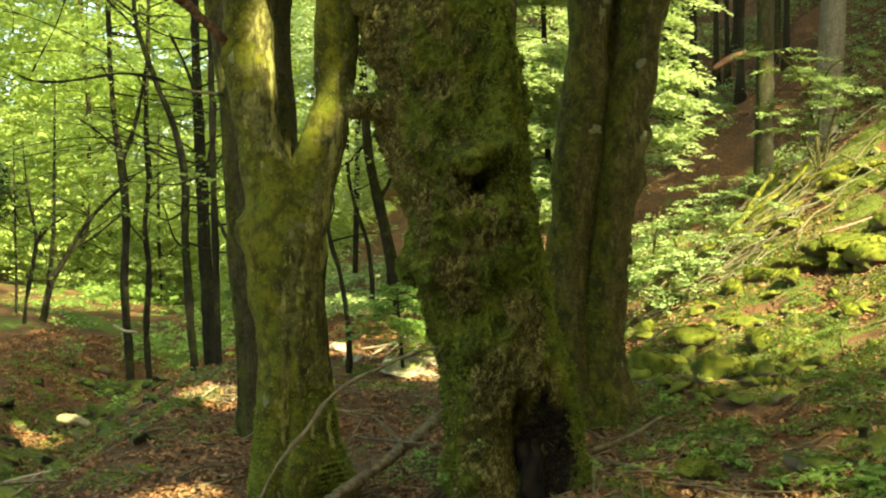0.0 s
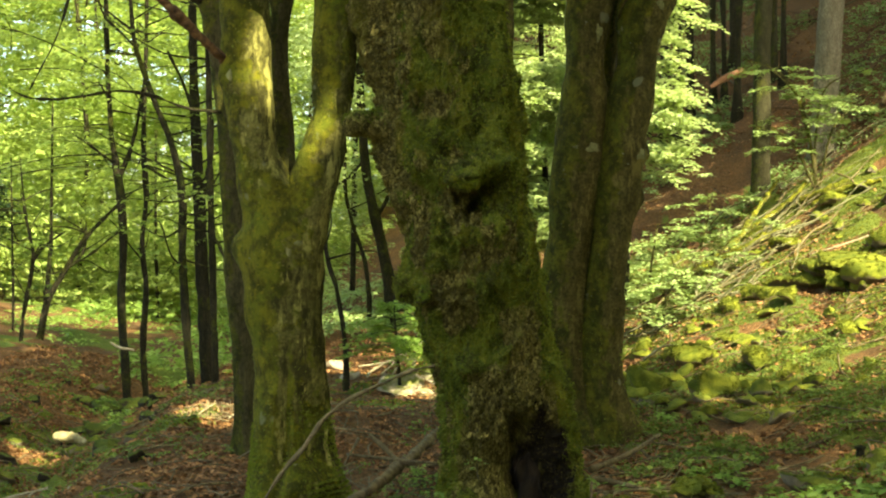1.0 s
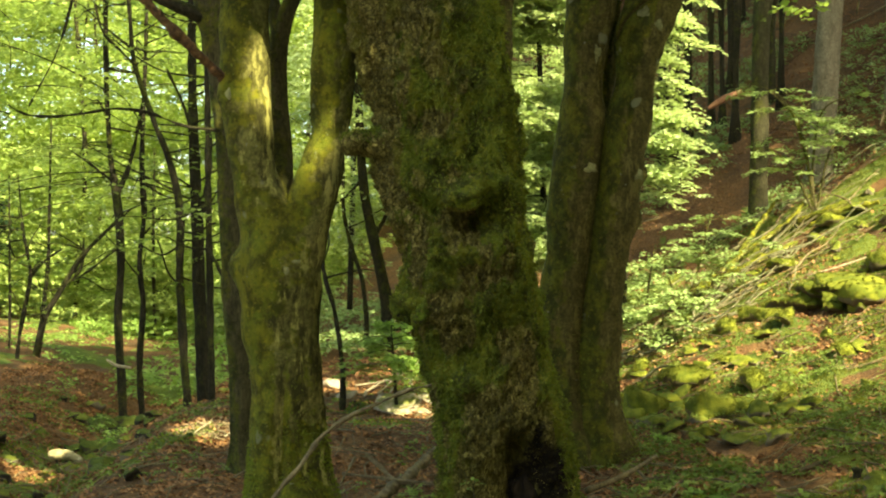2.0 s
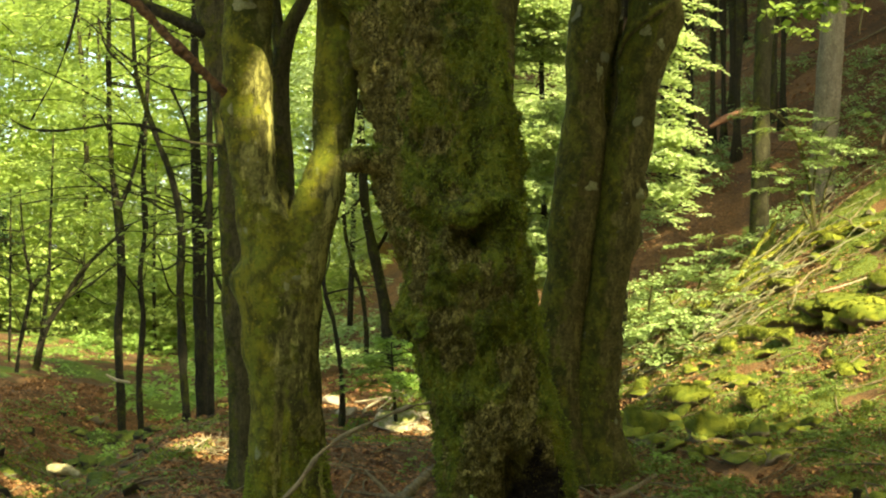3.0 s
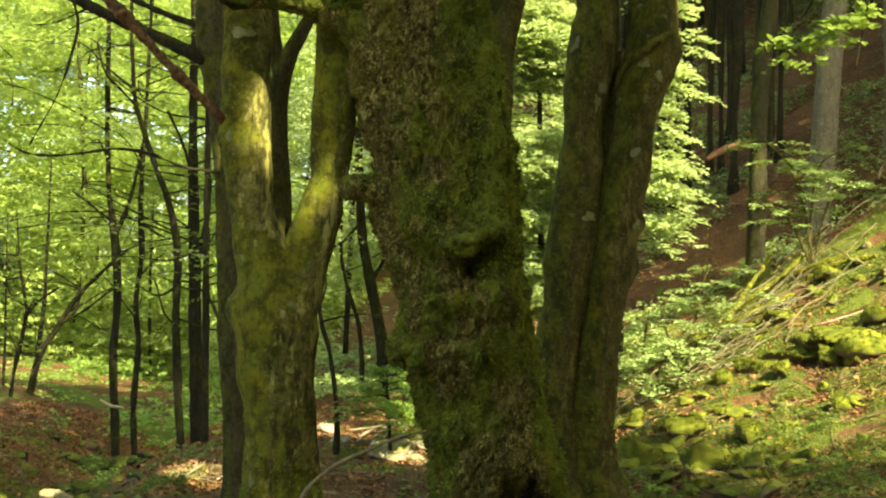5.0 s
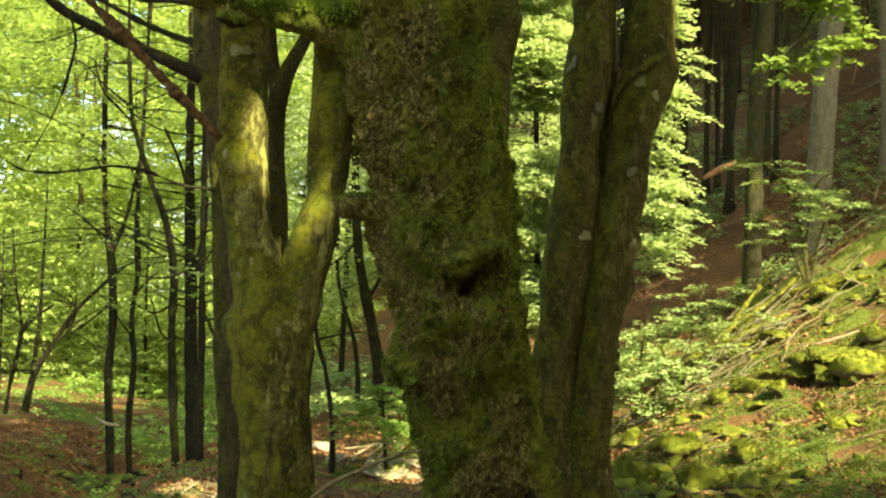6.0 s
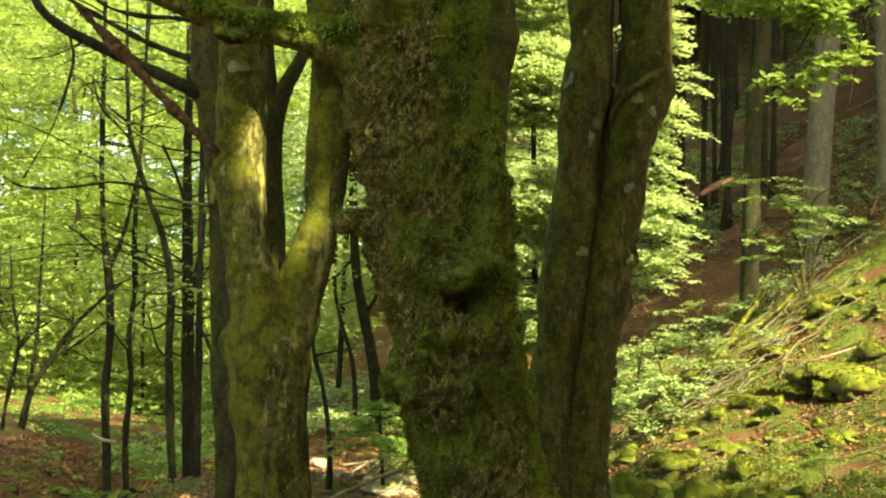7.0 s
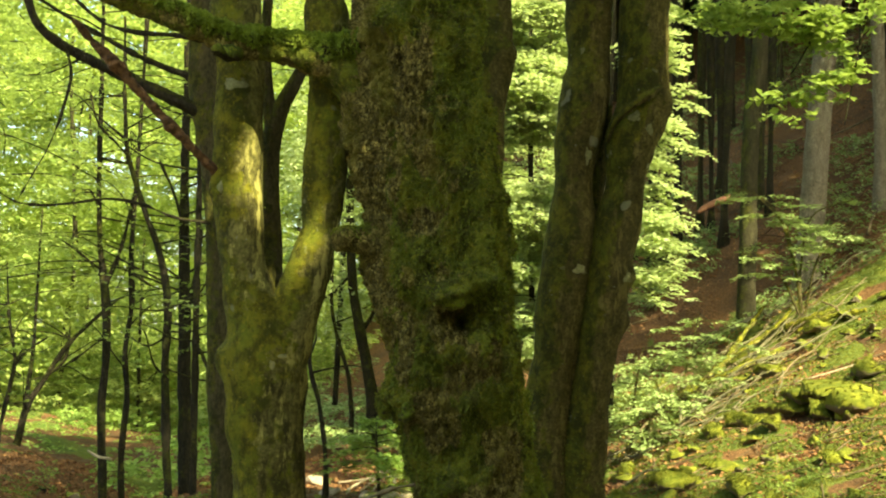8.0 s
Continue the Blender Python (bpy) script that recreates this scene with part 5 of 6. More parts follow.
# the far masses are visible, the higher ones are added to shade the hillside
dusk = crown("hillside_needles", [(16, 38, 19, 10, 10, 4), (14, 52, 24, 12, 8, 6), (24, 44, 24, 10, 12, 5), (7, 44, 17, 5, 6, 4), (16, 22, 19, 8, 7, 2.5), (17, 15.5, 18, 8, 4.5, 1.8), (24, 26, 21, 8, 8, 2.5), (15, 54, 17, 10, 4, 6), (6, 52, 14, 4, 3, 5), (9, 60, 14, 9, 4, 7)], 24000, 7, 0.62, LEAF_DARK, None, "", keep=-0.4, seed=309, length=0.9)
tagged(dusk, "dark conifer foliage over the hillside, with unseen masses added for shade", "foliage", kind="stuff")


def leafy_tree(name, label, stems, boxes, count, mat, size=0.08, seed=0, keep=0.0, length=0.42, leaves=12, group="", stem_mat=DARK_BARK, grain_size=0.8, droop=0.2, oval=True):
    tree = thing(name, label, "tree", group=group)
    for k, line in enumerate(stems):
        tube_piece("stem", line, 10, 40, stem_mat, tree)
    crown("leaves", boxes, count, leaves, size, mat, tree, keep=keep, seed=seed, length=length, grain_size=grain_size, droop=droop, oval=oval)
    return tree


SUNLIT = "young beech with bright sunlit layered leaves"
for stem, count, low, high, far, toward, swing, seed, dense, mass in (
        ([(1.55, 20, 0.15, 0.05), (1.5, 20, 2.2, 0.045), (1.42, 20, 4.6, 0.036), (1.35, 20, 7.6, 0.016)], 60, 1.3, 7.3, 1.2, -2.5, 1.5, 401, 9, [(1.3, 19.4 + 0.2 * k % 0.5, 1.6 + 0.36 * k, 0.75, 0.7, 0.24) for k in range(14)]),
        # last three masses are added behind the old trunk to shade the slope
        ([(0.9, 23, 0.6, 0.05), (0.95, 23, 3.2, 0.045), (1.0, 23, 7.6, 0.03), (1.0, 23, 9.6, 0.016)], 34, 1.6, 9.0, 1.5, -1.4, 2.4, 402, 20, [(1.55, 23.5, 3.8, 0.9, 0.8, 1.8), (1.7, 23.5, 6.8, 1.0, 0.8, 1.4), (0.9, 23.5, 3.0, 0.9, 0.8, 1.4), (0.9, 23.5, 6.2, 0.9, 0.8, 1.8), (-0.1, 20.8, 4.2, 0.45, 0.6, 2.4), (-0.1, 20.8, 3.0, 0.45, 0.6, 1.4), (0.55, 21.2, 5.0, 0.4, 0.5, 1.4)]),
        ([(2.36, 18, 0.3, 0.043), (2.42, 18, 1.8, 0.036), (2.5, 18, 3.6, 0.03), (2.62, 18, 6.8, 0.014)], 40, 2.35, 6.6, 0.9, -0.5, 0.85, 403, 2, [(2.75, 17.6, z, 0.38, 0.5, 0.12) for z in (2.6, 3.0, 3.3, 3.7, 4.1, 4.5, 5.0, 5.5)]),
        ([(-1.5, 24, 0.6, 0.05), (-1.45, 24, 3.2, 0.045), (-1.4, 24, 7.6, 0.03), (-1.4, 24, 9.6, 0.016)], 20, 2.6, 8.6, 1.6, -1.5, 2.6, 404, 12, [(-1.2, 22.5, 3.6, 0.9, 1.2, 2.0), (-1.9, 21.5, 3.8, 0.6, 1.2, 2.0)])):
    young = thing("sunlit_beech", SUNLIT, "tree", group="sunlit young beeches")
    tube_piece("stem", stem, 10, 40, DARK_BARK, young)
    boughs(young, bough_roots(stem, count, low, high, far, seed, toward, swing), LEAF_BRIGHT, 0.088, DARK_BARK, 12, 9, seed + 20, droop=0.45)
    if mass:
        crown("leaf_mass", mass, 40 * len(mass) * dense, 12, 0.085, LEAF_BRIGHT, young, keep=0.0, seed=seed + 40, length=0.42, grain_size=0.8, droop=0.3)
sapling = thing("beech_sapling", "low beech sapling with fresh green layered leaves", "tree")
SAP_STEM = [(-0.4, 14, 0.05, 0.02), (-0.43, 14, 0.45, 0.014), (-0.46, 14, 0.85, 0.006)]
tube_piece("stem", SAP_STEM, 8, 24, DARK_BARK, sapling)
boughs(sapling, bough_roots(SAP_STEM, 30, 0.36, 0.92, 0.6, 405), LEAF_SAP, 0.066, DARK_BARK, 10, 8, 425, 0.006, 0.35)
def thicket(name, label, lines, count, far, mat, size, seed, share=0.45, droop=0.25):
    """A many-stemmed young tree whose upper stems carry layered boughs."""
    tree = thing(name, label, "tree")
    roots = []
    for k, line in enumerate(lines):
        tube_piece("stem", line, 8, 40, MID_BARK, tree)
        top, foot = line[-1][2], line[0][2]
        roots += bough_roots(line, count, foot + share * (top - foot), top, far, seed + k, rise=0.12)
    boughs(tree, roots, mat, size, MID_BARK, 8, 7, seed + 9, 0.005, droop)
    return tree


thicket("slope_sapling", "thin many-stemmed sapling with cool green leaves on the slope", [
    [(5.098, 19, 2.2, 0.027), (5.003, 19, 2.822, 0.023), (4.832, 19, 3.43, 0.019), (4.4, 19, 3.886, 0.008)], [(5.082, 19, 2.2, 0.019), (5.079, 19, 2.974, 0.015), (5.227, 19, 3.582, 0.011), (5.75, 19, 3.81, 0.008)], [(5.067, 19, 2.2, 0.019), (4.698, 19, 2.86, 0.015), (4.43, 19, 3.05, 0.008)],
    [(5.121, 19, 2.2, 0.019), (5.382, 19, 3.126, 0.015), (5.837, 19, 3.506, 0.008)], [(5.08, 19, 2.2, 0.02), (4.95, 19, 3.0, 0.016), (4.6, 19, 3.75, 0.01), (4.1, 19, 3.95, 0.006)]], 8, 0.55, LEAF_BLUE, 0.07, 407, 0.55)
thicket("slope_bush", "pale green leafy bush beside the brush heap", [
    [(2.283, 15.5, 0.5, 0.016), (2.344, 15.5, 1.352, 0.012), (2.405, 15.5, 1.7, 0.006)], [(2.271, 15, 0.5, 0.012), (2.511, 15, 1.058, 0.009), (2.752, 15, 1.239, 0.006)], [(2.2, 15, 0.45, 0.012), (2.15, 15, 0.8, 0.008), (2.1, 15, 1.05, 0.005)], [(2.4, 15.2, 0.5, 0.012), (2.45, 15.2, 0.9, 0.008), (2.6, 15.2, 1.25, 0.005)]], 13, 0.5, LEAF_BLUE, 0.062, 431, 0.3)
thicket("slope_bush", "pale green leafy bush beside the brush heap", [
    [(3.0, 17, 0.9, 0.016), (3.2, 17, 1.6, 0.012), (3.3, 17, 2.1, 0.006)], [(3.1, 17, 0.9, 0.012), (3.5, 17, 1.5, 0.009), (3.75, 17, 1.8, 0.006)], [(2.9, 17, 0.9, 0.012), (2.8, 17, 1.3, 0.008), (2.75, 17.2, 1.6, 0.005)]], 13, 0.55, LEAF_BLUE, 0.066, 441, 0.3)
leafy_tree("overhanging_beech", "bright beech twigs hanging in front of the hillside", [[(5.318, 14, 6.773, 0.034), (4.744, 14, 5.986, 0.025), (4.056, 14, 5.435, 0.017), (3.833, 14, 4.903, 0.011), (3.609, 14, 4.49, 0.008), (3.298, 14, 4.162, 0.006)], [(4.515, 14, 5.743, 0.017), (3.595, 14, 5.477, 0.011), (2.795, 14, 5.158, 0.006)], [(4.515, 14, 5.743, 0.017), (4.349, 14, 5.037, 0.011), (4.24, 14, 4.453, 0.008), (4.159, 14, 3.989, 0.006)]],
           [(3.612, 14, 4.259, 0.36, 0.3, 0.14), (3.614, 14, 4.057, 0.24, 0.3, 0.12), (4.011, 14, 4.388, 0.26, 0.3, 0.14), (4.21, 14, 4.51, 0.12, 0.3, 0.34), (3.486, 14, 5.066, 0.85, 0.5, 0.2), (4.004, 14, 4.967, 0.3, 0.4, 0.3), (2.956, 14.5, 5.197, 0.36, 0.5, 0.16), (4.405, 14, 5.155, 0.3, 0.5, 0.16)], 195, LEAF_SUN, 0.1, 411, -0.3, 0.34, grain_size=0.5)

# ================================================================ stones on the bank
def stone(x, y, w, d, h, seed, mat, name="mossy_stone", label="angular stone capped with bright moss", turn=0.0, sink=0.35, group="stones on the bank", tufts=0):
    r = np.random.default_rng(seed)
    bm = bmesh.new()
    for q in r.uniform(-1, 1, (13, 3)):
        bm.verts.new(q / (np.abs(q) ** 4).sum() ** 0.25 * r.uniform(0.7, 1.0))
    hull = bmesh.ops.convex_hull(bm, input=bm.verts)
    bmesh.ops.delete(bm, geom=[g for g in set(hull["geom_interior"] + hull["geom_unused"]) if isinstance(g, bmesh.types.BMVert)], context="VERTS")
    bmesh.ops.triangulate(bm, faces=bm.faces)
    bmesh.ops.subdivide_edges(bm, edges=bm.edges, cuts=3, use_grid_fill=True)
    bmesh.ops.triangulate(bm, faces=bm.faces)
    for _ in range(1):
        bmesh.ops.smooth_vert(bm, verts=bm.verts, factor=0.4, use_axis_x=True, use_axis_y=True, use_axis_z=True)
    bm.verts.index_update()
    v = np.array([q.co for q in bm.verts])
    v = v * np.array([w, d, h]) / 2
    v += 0.14 * w * np.stack([vn(v, 0.4 * w, seed + 5), vn(v, 0.4 * w, seed + 6), 0.6 * vn(v, 0.4 * w, seed + 7)], 1)
    v += 0.026 * np.stack([vn(v, 0.05, seed + 2), vn(v, 0.05, seed + 3), vn(v, 0.05, seed + 4)], 1)
    c, s = math.cos(turn), math.sin(turn)
    v = v @ np.array([[c, s, 0], [-s, c, 0], [0, 0, 1]])
    g = on_ground(x, y)
    f = np.array([[q.index for q in fc.verts] for fc in bm.faces])
    bm.free()
    ob = piece(name, v, f, mat)
    ob.location = g + Vector((0, 0, h * (0.5 - sink)))
    if tufts:
        norm = np.empty(len(v) * 3, np.float32)
        ob.data.vertices.foreach_get("normal", norm)
        norm = norm.reshape(-1, 3)
        weight = np.clip(norm[:, 2] + 0.4 + 0.5 * vn(v, 0.1, seed + 8), 0.001, 1)
        pick = rng.choice(len(v), tufts, p=weight / weight.sum())
        at = v[pick] + rng.normal(0, 0.012, (tufts, 3)) * (1 - np.abs(norm[pick]))
        fv, ff = fronds(at, norm[pick], 0.016)
        tagged(piece("moss", fv, ff, BANK_FROND, ob, "feathery moss", smooth=False), kind="stuff")
    return tagged(ob, label, "stone", group)


for k, (where, w, h, mat) in enumerate((
    ((2.366, 13.020, 0.342), 0.46, 0.24, MOSS_STONE),
    ((2.745, 12.360, 0.406), 0.36, 0.2, MOSS_STONE),
    ((1.731, 11.860, 0.244), 0.4, 0.24, MOSS_STONE),
    ((2.176, 11.220, 0.280), 0.36, 0.26, MOSS_STONE),
    ((2.565, 11.340, 0.285), 0.36, 0.22, MOSS_STONE),
    ((2.077, 14.280, 0.382), 0.3, 0.14, MOSS_STONE),
    ((2.205, 13.480, 0.363), 0.2, 0.14, MOSS_STONE),
    ((1.756, 11.280, 0.191), 0.3, 0.12, BARE_STONE),
    ((2.424, 10.000, 0.250), 0.22, 0.11, BARE_STONE),
    ((4.121, 14.760, 1.186), 0.85, 0.22, MOSS_STONE),
    ((4.357, 14.520, 1.251), 0.9, 0.26, MOSS_STONE),
    ((3.728, 14.800, 1.018), 0.75, 0.18, MOSS_STONE),
    ((3.401, 14.620, 0.931), 0.5, 0.16, MOSS_STONE),
    ((3.961, 14.780, 1.066), 0.4, 0.2, MOSS_STONE),
    ((4.405, 14.000, 1.162), 0.7, 0.26, MOSS_STONE)) + (
    ((3.678, 12.580, 0.689), 0.26, 0.16, MOSS_STONE),
    ((2.198, 10.360, 0.201), 0.26, 0.1, BARE_STONE),
    ((2.609, 8.380, 0.163), 0.16, 0.14, BARE_STONE),
    ((4.023, 14.160, 1.032), 0.34, 0.2, MOSS_STONE),
    ((4.207, 13.920, 1.052), 0.3, 0.22, MOSS_STONE),
    ((1.528, 8.120, 0.060), 0.45, 0.12, MOSS_STONE),
    ((2.151, 8.120, 0.109), 0.3, 0.1, BARE_STONE),
    ((3.511, 14.160, 0.889), 0.3, 0.16, MOSS_STONE),
    ((4.756, 15.240, 1.448), 0.5, 0.26, MOSS_STONE),
    ((1.756, 11.280, 0.191), 0.3, 0.12, BARE_STONE),
    ((4.145, 18.540, 1.453), 0.4, 0.24, MOSS_STONE),
    ((4.167, 16.820, 1.399), 0.4, 0.2, MOSS_STONE),
    ((5.113, 18.280, 1.969), 0.4, 0.18, MOSS_STONE),
    ((3.012, 14.500, 0.784), 0.26, 0.14, MOSS_STONE),
    ((2.820, 13.700, 0.525), 0.2, 0.1, MOSS_STONE),
    ((2.910, 11.720, 0.397), 0.26, 0.14, MOSS_STONE))):
    stone(where[0], where[1], 1.1 * w, w * 0.9, 1.25 * h, 500 + 7 * k, mat, sink=0.36 if 9 <= k < 15 else 0.22, turn=k * 1.3, tufts=int(2800 * w) if mat is MOSS_STONE else 0, label="angular stone capped with bright moss" if mat is MOSS_STONE else "grey flat stone among the leaves")
# pale stones; brightness of the sunlit ground patch is put into their colour
PALE_SLAB = mossy_stone("sun_paled_stone", (0.31, 0.25, 0.16), (0.17, 0.17, 0.04), -0.4)
for k, (where, w, h) in enumerate((((-1.211, 16.700, -0.027), 0.36, 0.16), ((-0.943, 14.720, 0.059), 0.26, 0.12), ((-0.163, 13.900, -0.012), 0.4, 0.1), ((-0.42, 14.15, 0.0), 0.95, 0.16), ((-0.02, 14.5, 0.0), 0.7, 0.14))):
    stone(where[0], where[1], w, w * 0.7, h, 640 + k, PALE_SLAB, "pale_stone", "pale stone in the litter, coloured to match sunlit ground", turn=0.4 * k, group="pale stones")
wrng = np.random.default_rng(19)
for k in range(34):
    y = wrng.uniform(9.8, 17.5)
    w = wrng.uniform(0.12, 0.42) * wrng.uniform(0.6, 1.0)
    stone(-0.235 * y + wrng.normal(0, 0.42), y, w, w * wrng.uniform(0.6, 0.9), w * wrng.uniform(0.35, 0.6), 700 + k, WET_STONE, "stream_stone", "dark damp stone lying in the stream bed", turn=k * 1.1, group="stream stones")
srng = np.random.default_rng(11)
for k in range(110):
    y = srng.uniform(10.5, 19)
    x = 1.6 + srng.uniform(0, 0.33 * y - 1.6)
    w = srng.uniform(0.1, 0.32)
    stone(x, y, w, w * srng.uniform(0.6, 1), w * srng.uniform(0.35, 0.6), 700 + 5 * k, MOSS_STONE if k % 4 else BARE_STONE, turn=srng.uniform(0, 3),
          label="small mossy stone on the bank" if k % 4 else "small grey stone on the bank", sink=0.3)
for k in range(75):
    y = srng.uniform(8.5, 18.5)
    x = -3.15 - 0.5 * math.sin((y - 9) / 5) + srng.normal(0, 0.4)
    w = srng.uniform(0.12, 0.42)
    stone(x, y, w, w * 0.8, w * 0.6, 1300 + 5 * k, WET_STONE if k % 2 else BARE_STONE, turn=srng.uniform(0, 3), label="damp mossy stone in the stream bed" if k % 2 else "damp grey stone in the stream bed", group="stones in the stream bed")

# ================================================================ fallen wood
def fallen(name, label, points, mat, segs=12, rows=60, group="", lumpy=0.006):
    ob = tube_piece(name, points, segs, rows, mat, None, "", lambda p, th, out: lumpy * vn(p, 0.08, 97) + 0.4 * lumpy * vn(p, 0.03, 98))
    return tagged(ob, label, "branch", group)


fallen("fallen_branch", "long curved fallen branch leaning against the tree", [(x, y, z, 0.82 * r) for x, y, z, r in ((-0.975, 7.4, 0.076, 0.013), (-0.906, 7.5, 0.223, 0.012), (-0.829, 7.55, 0.33, 0.014), (-0.748, 7.6, 0.42, 0.012), (-0.602, 7.7, 0.607, 0.012), (-0.535, 7.72, 0.655, 0.014), (-0.45, 7.75, 0.704, 0.012), (-0.296, 7.8, 0.768, 0.014), (-0.154, 7.8, 0.831, 0.013), (-0.028, 7.8, 0.859, 0.011))], BRANCH_WOOD, 16, 120, lumpy=0.007)
fallen("fallen_log", "slender mossy fallen log on the litter", [(-0.652, 7.2, 0.074, 0.028), (-0.534, 7.6, 0.103, 0.029), (-0.428, 7.9, 0.127, 0.027), (-0.311, 8.2, 0.171, 0.030), (-0.121, 8.8, 0.245, 0.028), (-0.007, 9.2, 0.302, 0.030)], STICK_WOOD, 28, 160, lumpy=0.016)
for line in (
    [(-0.43, 8.6, 0.359, 0.012), (-0.322, 8.5, 0.28, 0.014), (-0.244, 8.4, 0.228, 0.015), (-0.131, 8.3, 0.227, 0.012)],
    [(-0.576, 8.7, 0.221, 0.009), (-0.357, 8.5, 0.229, 0.012), (-0.147, 8.3, 0.241, 0.010), (0.053, 8.2, 0.244, 0.007)],
    [(-0.523, 9, 0.276, 0.007), (-0.59, 8.4, 0.177, 0.007)],
    [(0.924, 8.6, 0.143, 0.021), (1.158, 8.8, 0.198, 0.018), (1.44, 9.2, 0.272, 0.013)],
    [(0.848, 8.2, 0.161, 0.016), (1.001, 8.1, 0.156, 0.016), (1.182, 8, 0.131, 0.013)]) + (
    [(0.854, 7.8, 0.089, 0.011), (1.04, 7.9, 0.14, 0.011), (1.279, 8, 0.121, 0.010), (1.473, 8, 0.099, 0.006)],
    [(0.828, 7.7, 0.046, 0.008), (0.844, 7.8, 0.215, 0.006)],
    [(1.599, 7.9, 0.076, 0.008), (1.707, 7.6, 0.05, 0.008)],
    [(-2.914, 9.2, -0.175, 0.011), (-2.69, 9.2, -0.153, 0.011), (-2.467, 9.2, -0.153, 0.006)],
    [(-2.778, 9, -0.217, 0.007), (-2.672, 9.2, -0.153, 0.007)],
    [(-1.51, 10, -0.054, 0.010), (-1.341, 10.1, 0.032, 0.010)],
    [(-1.869, 9, -0.18, 0.013), (-1.687, 9.2, -0.145, 0.011), (-1.442, 9.3, -0.119, 0.007)]):
    fallen("stick", "dead grey-brown stick lying on the litter", line, STICK_WOOD, 10, 30, "sticks on the floor", 0.004)
fallen("bleached_log", "short pale barkless log in the stream bed", [(-3.47, 12.6, -0.25, 0.02), (-3.43, 12.6, -0.245, 0.042), (-3.33, 12.6, -0.24, 0.045), (-3.2, 12.55, -0.27, 0.032), (-3.15, 12.5, -0.28, 0.012)], DRY_LOG, 24, 40, lumpy=0.02)
fallen("bleached_branch", "thin white dead branch in the valley", [(-3.529, 15, 0.424, 0.009), (-3.438, 15, 0.369, 0.018), (-3.269, 15, 0.339, 0.009)], PALE_WOOD, 8, 16)
fallen("torn_log", "torn orange-brown fallen trunk on the hillside", [(4.601, 24, 4.085, 0.035), (4.869, 24, 4.24, 0.06), (5.177, 24, 4.372, 0.039)], TORN_WOOD, 12, 30)
hrng = np.random.default_rng(23)
for k in range(70):
    y = hrng.uniform(22, 36)
    x, ln, a, r = y * hrng.uniform(0.1, 0.32), hrng.uniform(0.5, 2.4), hrng.uniform(0, 3.1), hrng.uniform(0.008, 0.03)
    pts = []
    for u in (-0.5, 0.0, 0.5):
        qx, qy = x + ln * u * math.cos(a), y + ln * u * math.sin(a)
        pts.append((*on_ground(qx, qy, 0.03 + hrng.uniform(0, 0.12)), r * (1.1 - 0.7 * (u + 0.5))))
    fallen("hillside_stick", "dead stick lying in the litter of the hillside", pts, STICK_WOOD if k % 2 else DEAD_WOOD, 7, 12, "hillside sticks", 0.006)
brng = np.random.default_rng(21)
for k in range(115):
    u = brng.uniform(0, 1)
    y = 15.2 + 5.5 * u + brng.normal(0, 1.2)
    x = 2.3 + 3.4 * u + brng.normal(0, 0.35)
    ln, a = brng.uniform(0.5, 1.9), 0.75 + brng.normal(0, 0.6)
    r = brng.uniform(0.004, 0.014)
    pts = []
    for s in (-0.5, -0.2, 0.15, 0.5):
        qx, qy = x + ln * s * math.cos(a) + brng.normal(0, 0.03), y + ln * s * math.sin(a) * 0.8
        g = float(ground_z(np.array([qx]), np.array([qy]))[0])
        pts.append((qx, qy, g + 0.03 + brng.uniform(0, 0.16), r * (1.1 - 0.7 * (s + 0.5))))
    fallen("brush_stick", "dead branch in a brush heap on the mossy bank", pts, MOSSY_STICK if k % 3 else STICK_WOOD, 8, 18, "brush heap", 0.004)
for line in ([(2.958, 17.880, 0.889, 0.047), (3.447, 18.000, 1.180, 0.051), (3.913, 17.820, 1.435, 0.047), (4.638, 18.140, 1.760, 0.033)], [(3.223, 17.960, 1.071, 0.029), (3.988, 18.500, 1.579, 0.033), (4.645, 18.760, 2.013, 0.030), (5.136, 19.340, 2.423, 0.019)],
             [(4.874, 18.920, 2.032, 0.061), (5.138, 18.640, 2.166, 0.056), (5.419, 18.580, 2.279, 0.045)], [(4.867, 18.460, 1.961, 0.037), (5.247, 18.240, 2.176, 0.037), (5.648, 17.980, 2.279, 0.029)], [(3.798, 18.300, 1.371, 0.037), (4.323, 19.000, 1.963, 0.034), (4.715, 19.520, 2.355, 0.024)]):
    fallen("mossy_bough", "thick dead bough overgrown with moss in the brush heap", line, BEECH_BARK, 14, 60, "brush heap boughs", 0.02)
for line in ([(-0.755, 14.520, 0.101, 0.012), (-0.570, 16.840, 0.080, 0.014), (-0.166, 17.200, 0.277, 0.010)], [(-0.616, 14.700, 0.111, 0.009), (-0.406, 17.060, 0.136, 0.010), (-0.138, 18.020, 0.278, 0.007)], [(-0.955, 16.460, 0.024, 0.010), (-0.627, 16.540, 0.069, 0.010), (-0.258, 14.540, 0.225, 0.006)], [(-0.492, 14.520, 0.130, 0.009), (-0.305, 17.200, 0.277, 0.007)],
             [(-3.411, 10.840, -0.479, 0.011), (-3.188, 10.900, -0.430, 0.011), (-2.481, 9.320, -0.158, 0.006)], [(-2.985, 9.800, -0.348, 0.008), (-3.144, 10.900, -0.416, 0.007)],
             [(-2.000, 11.480, 0.085, 0.005), (-1.924, 11.580, 0.148, 0.005), (-1.862, 11.660, 0.177, 0.002)], [(-1.729, 11.460, 0.078, 0.007), (-1.638, 11.540, 0.134, 0.005)]):
    fallen("pale_stick", "pale bleached stick lying in the litter", line, PALE_WOOD, 8, 24, "pale sticks", 0.004)
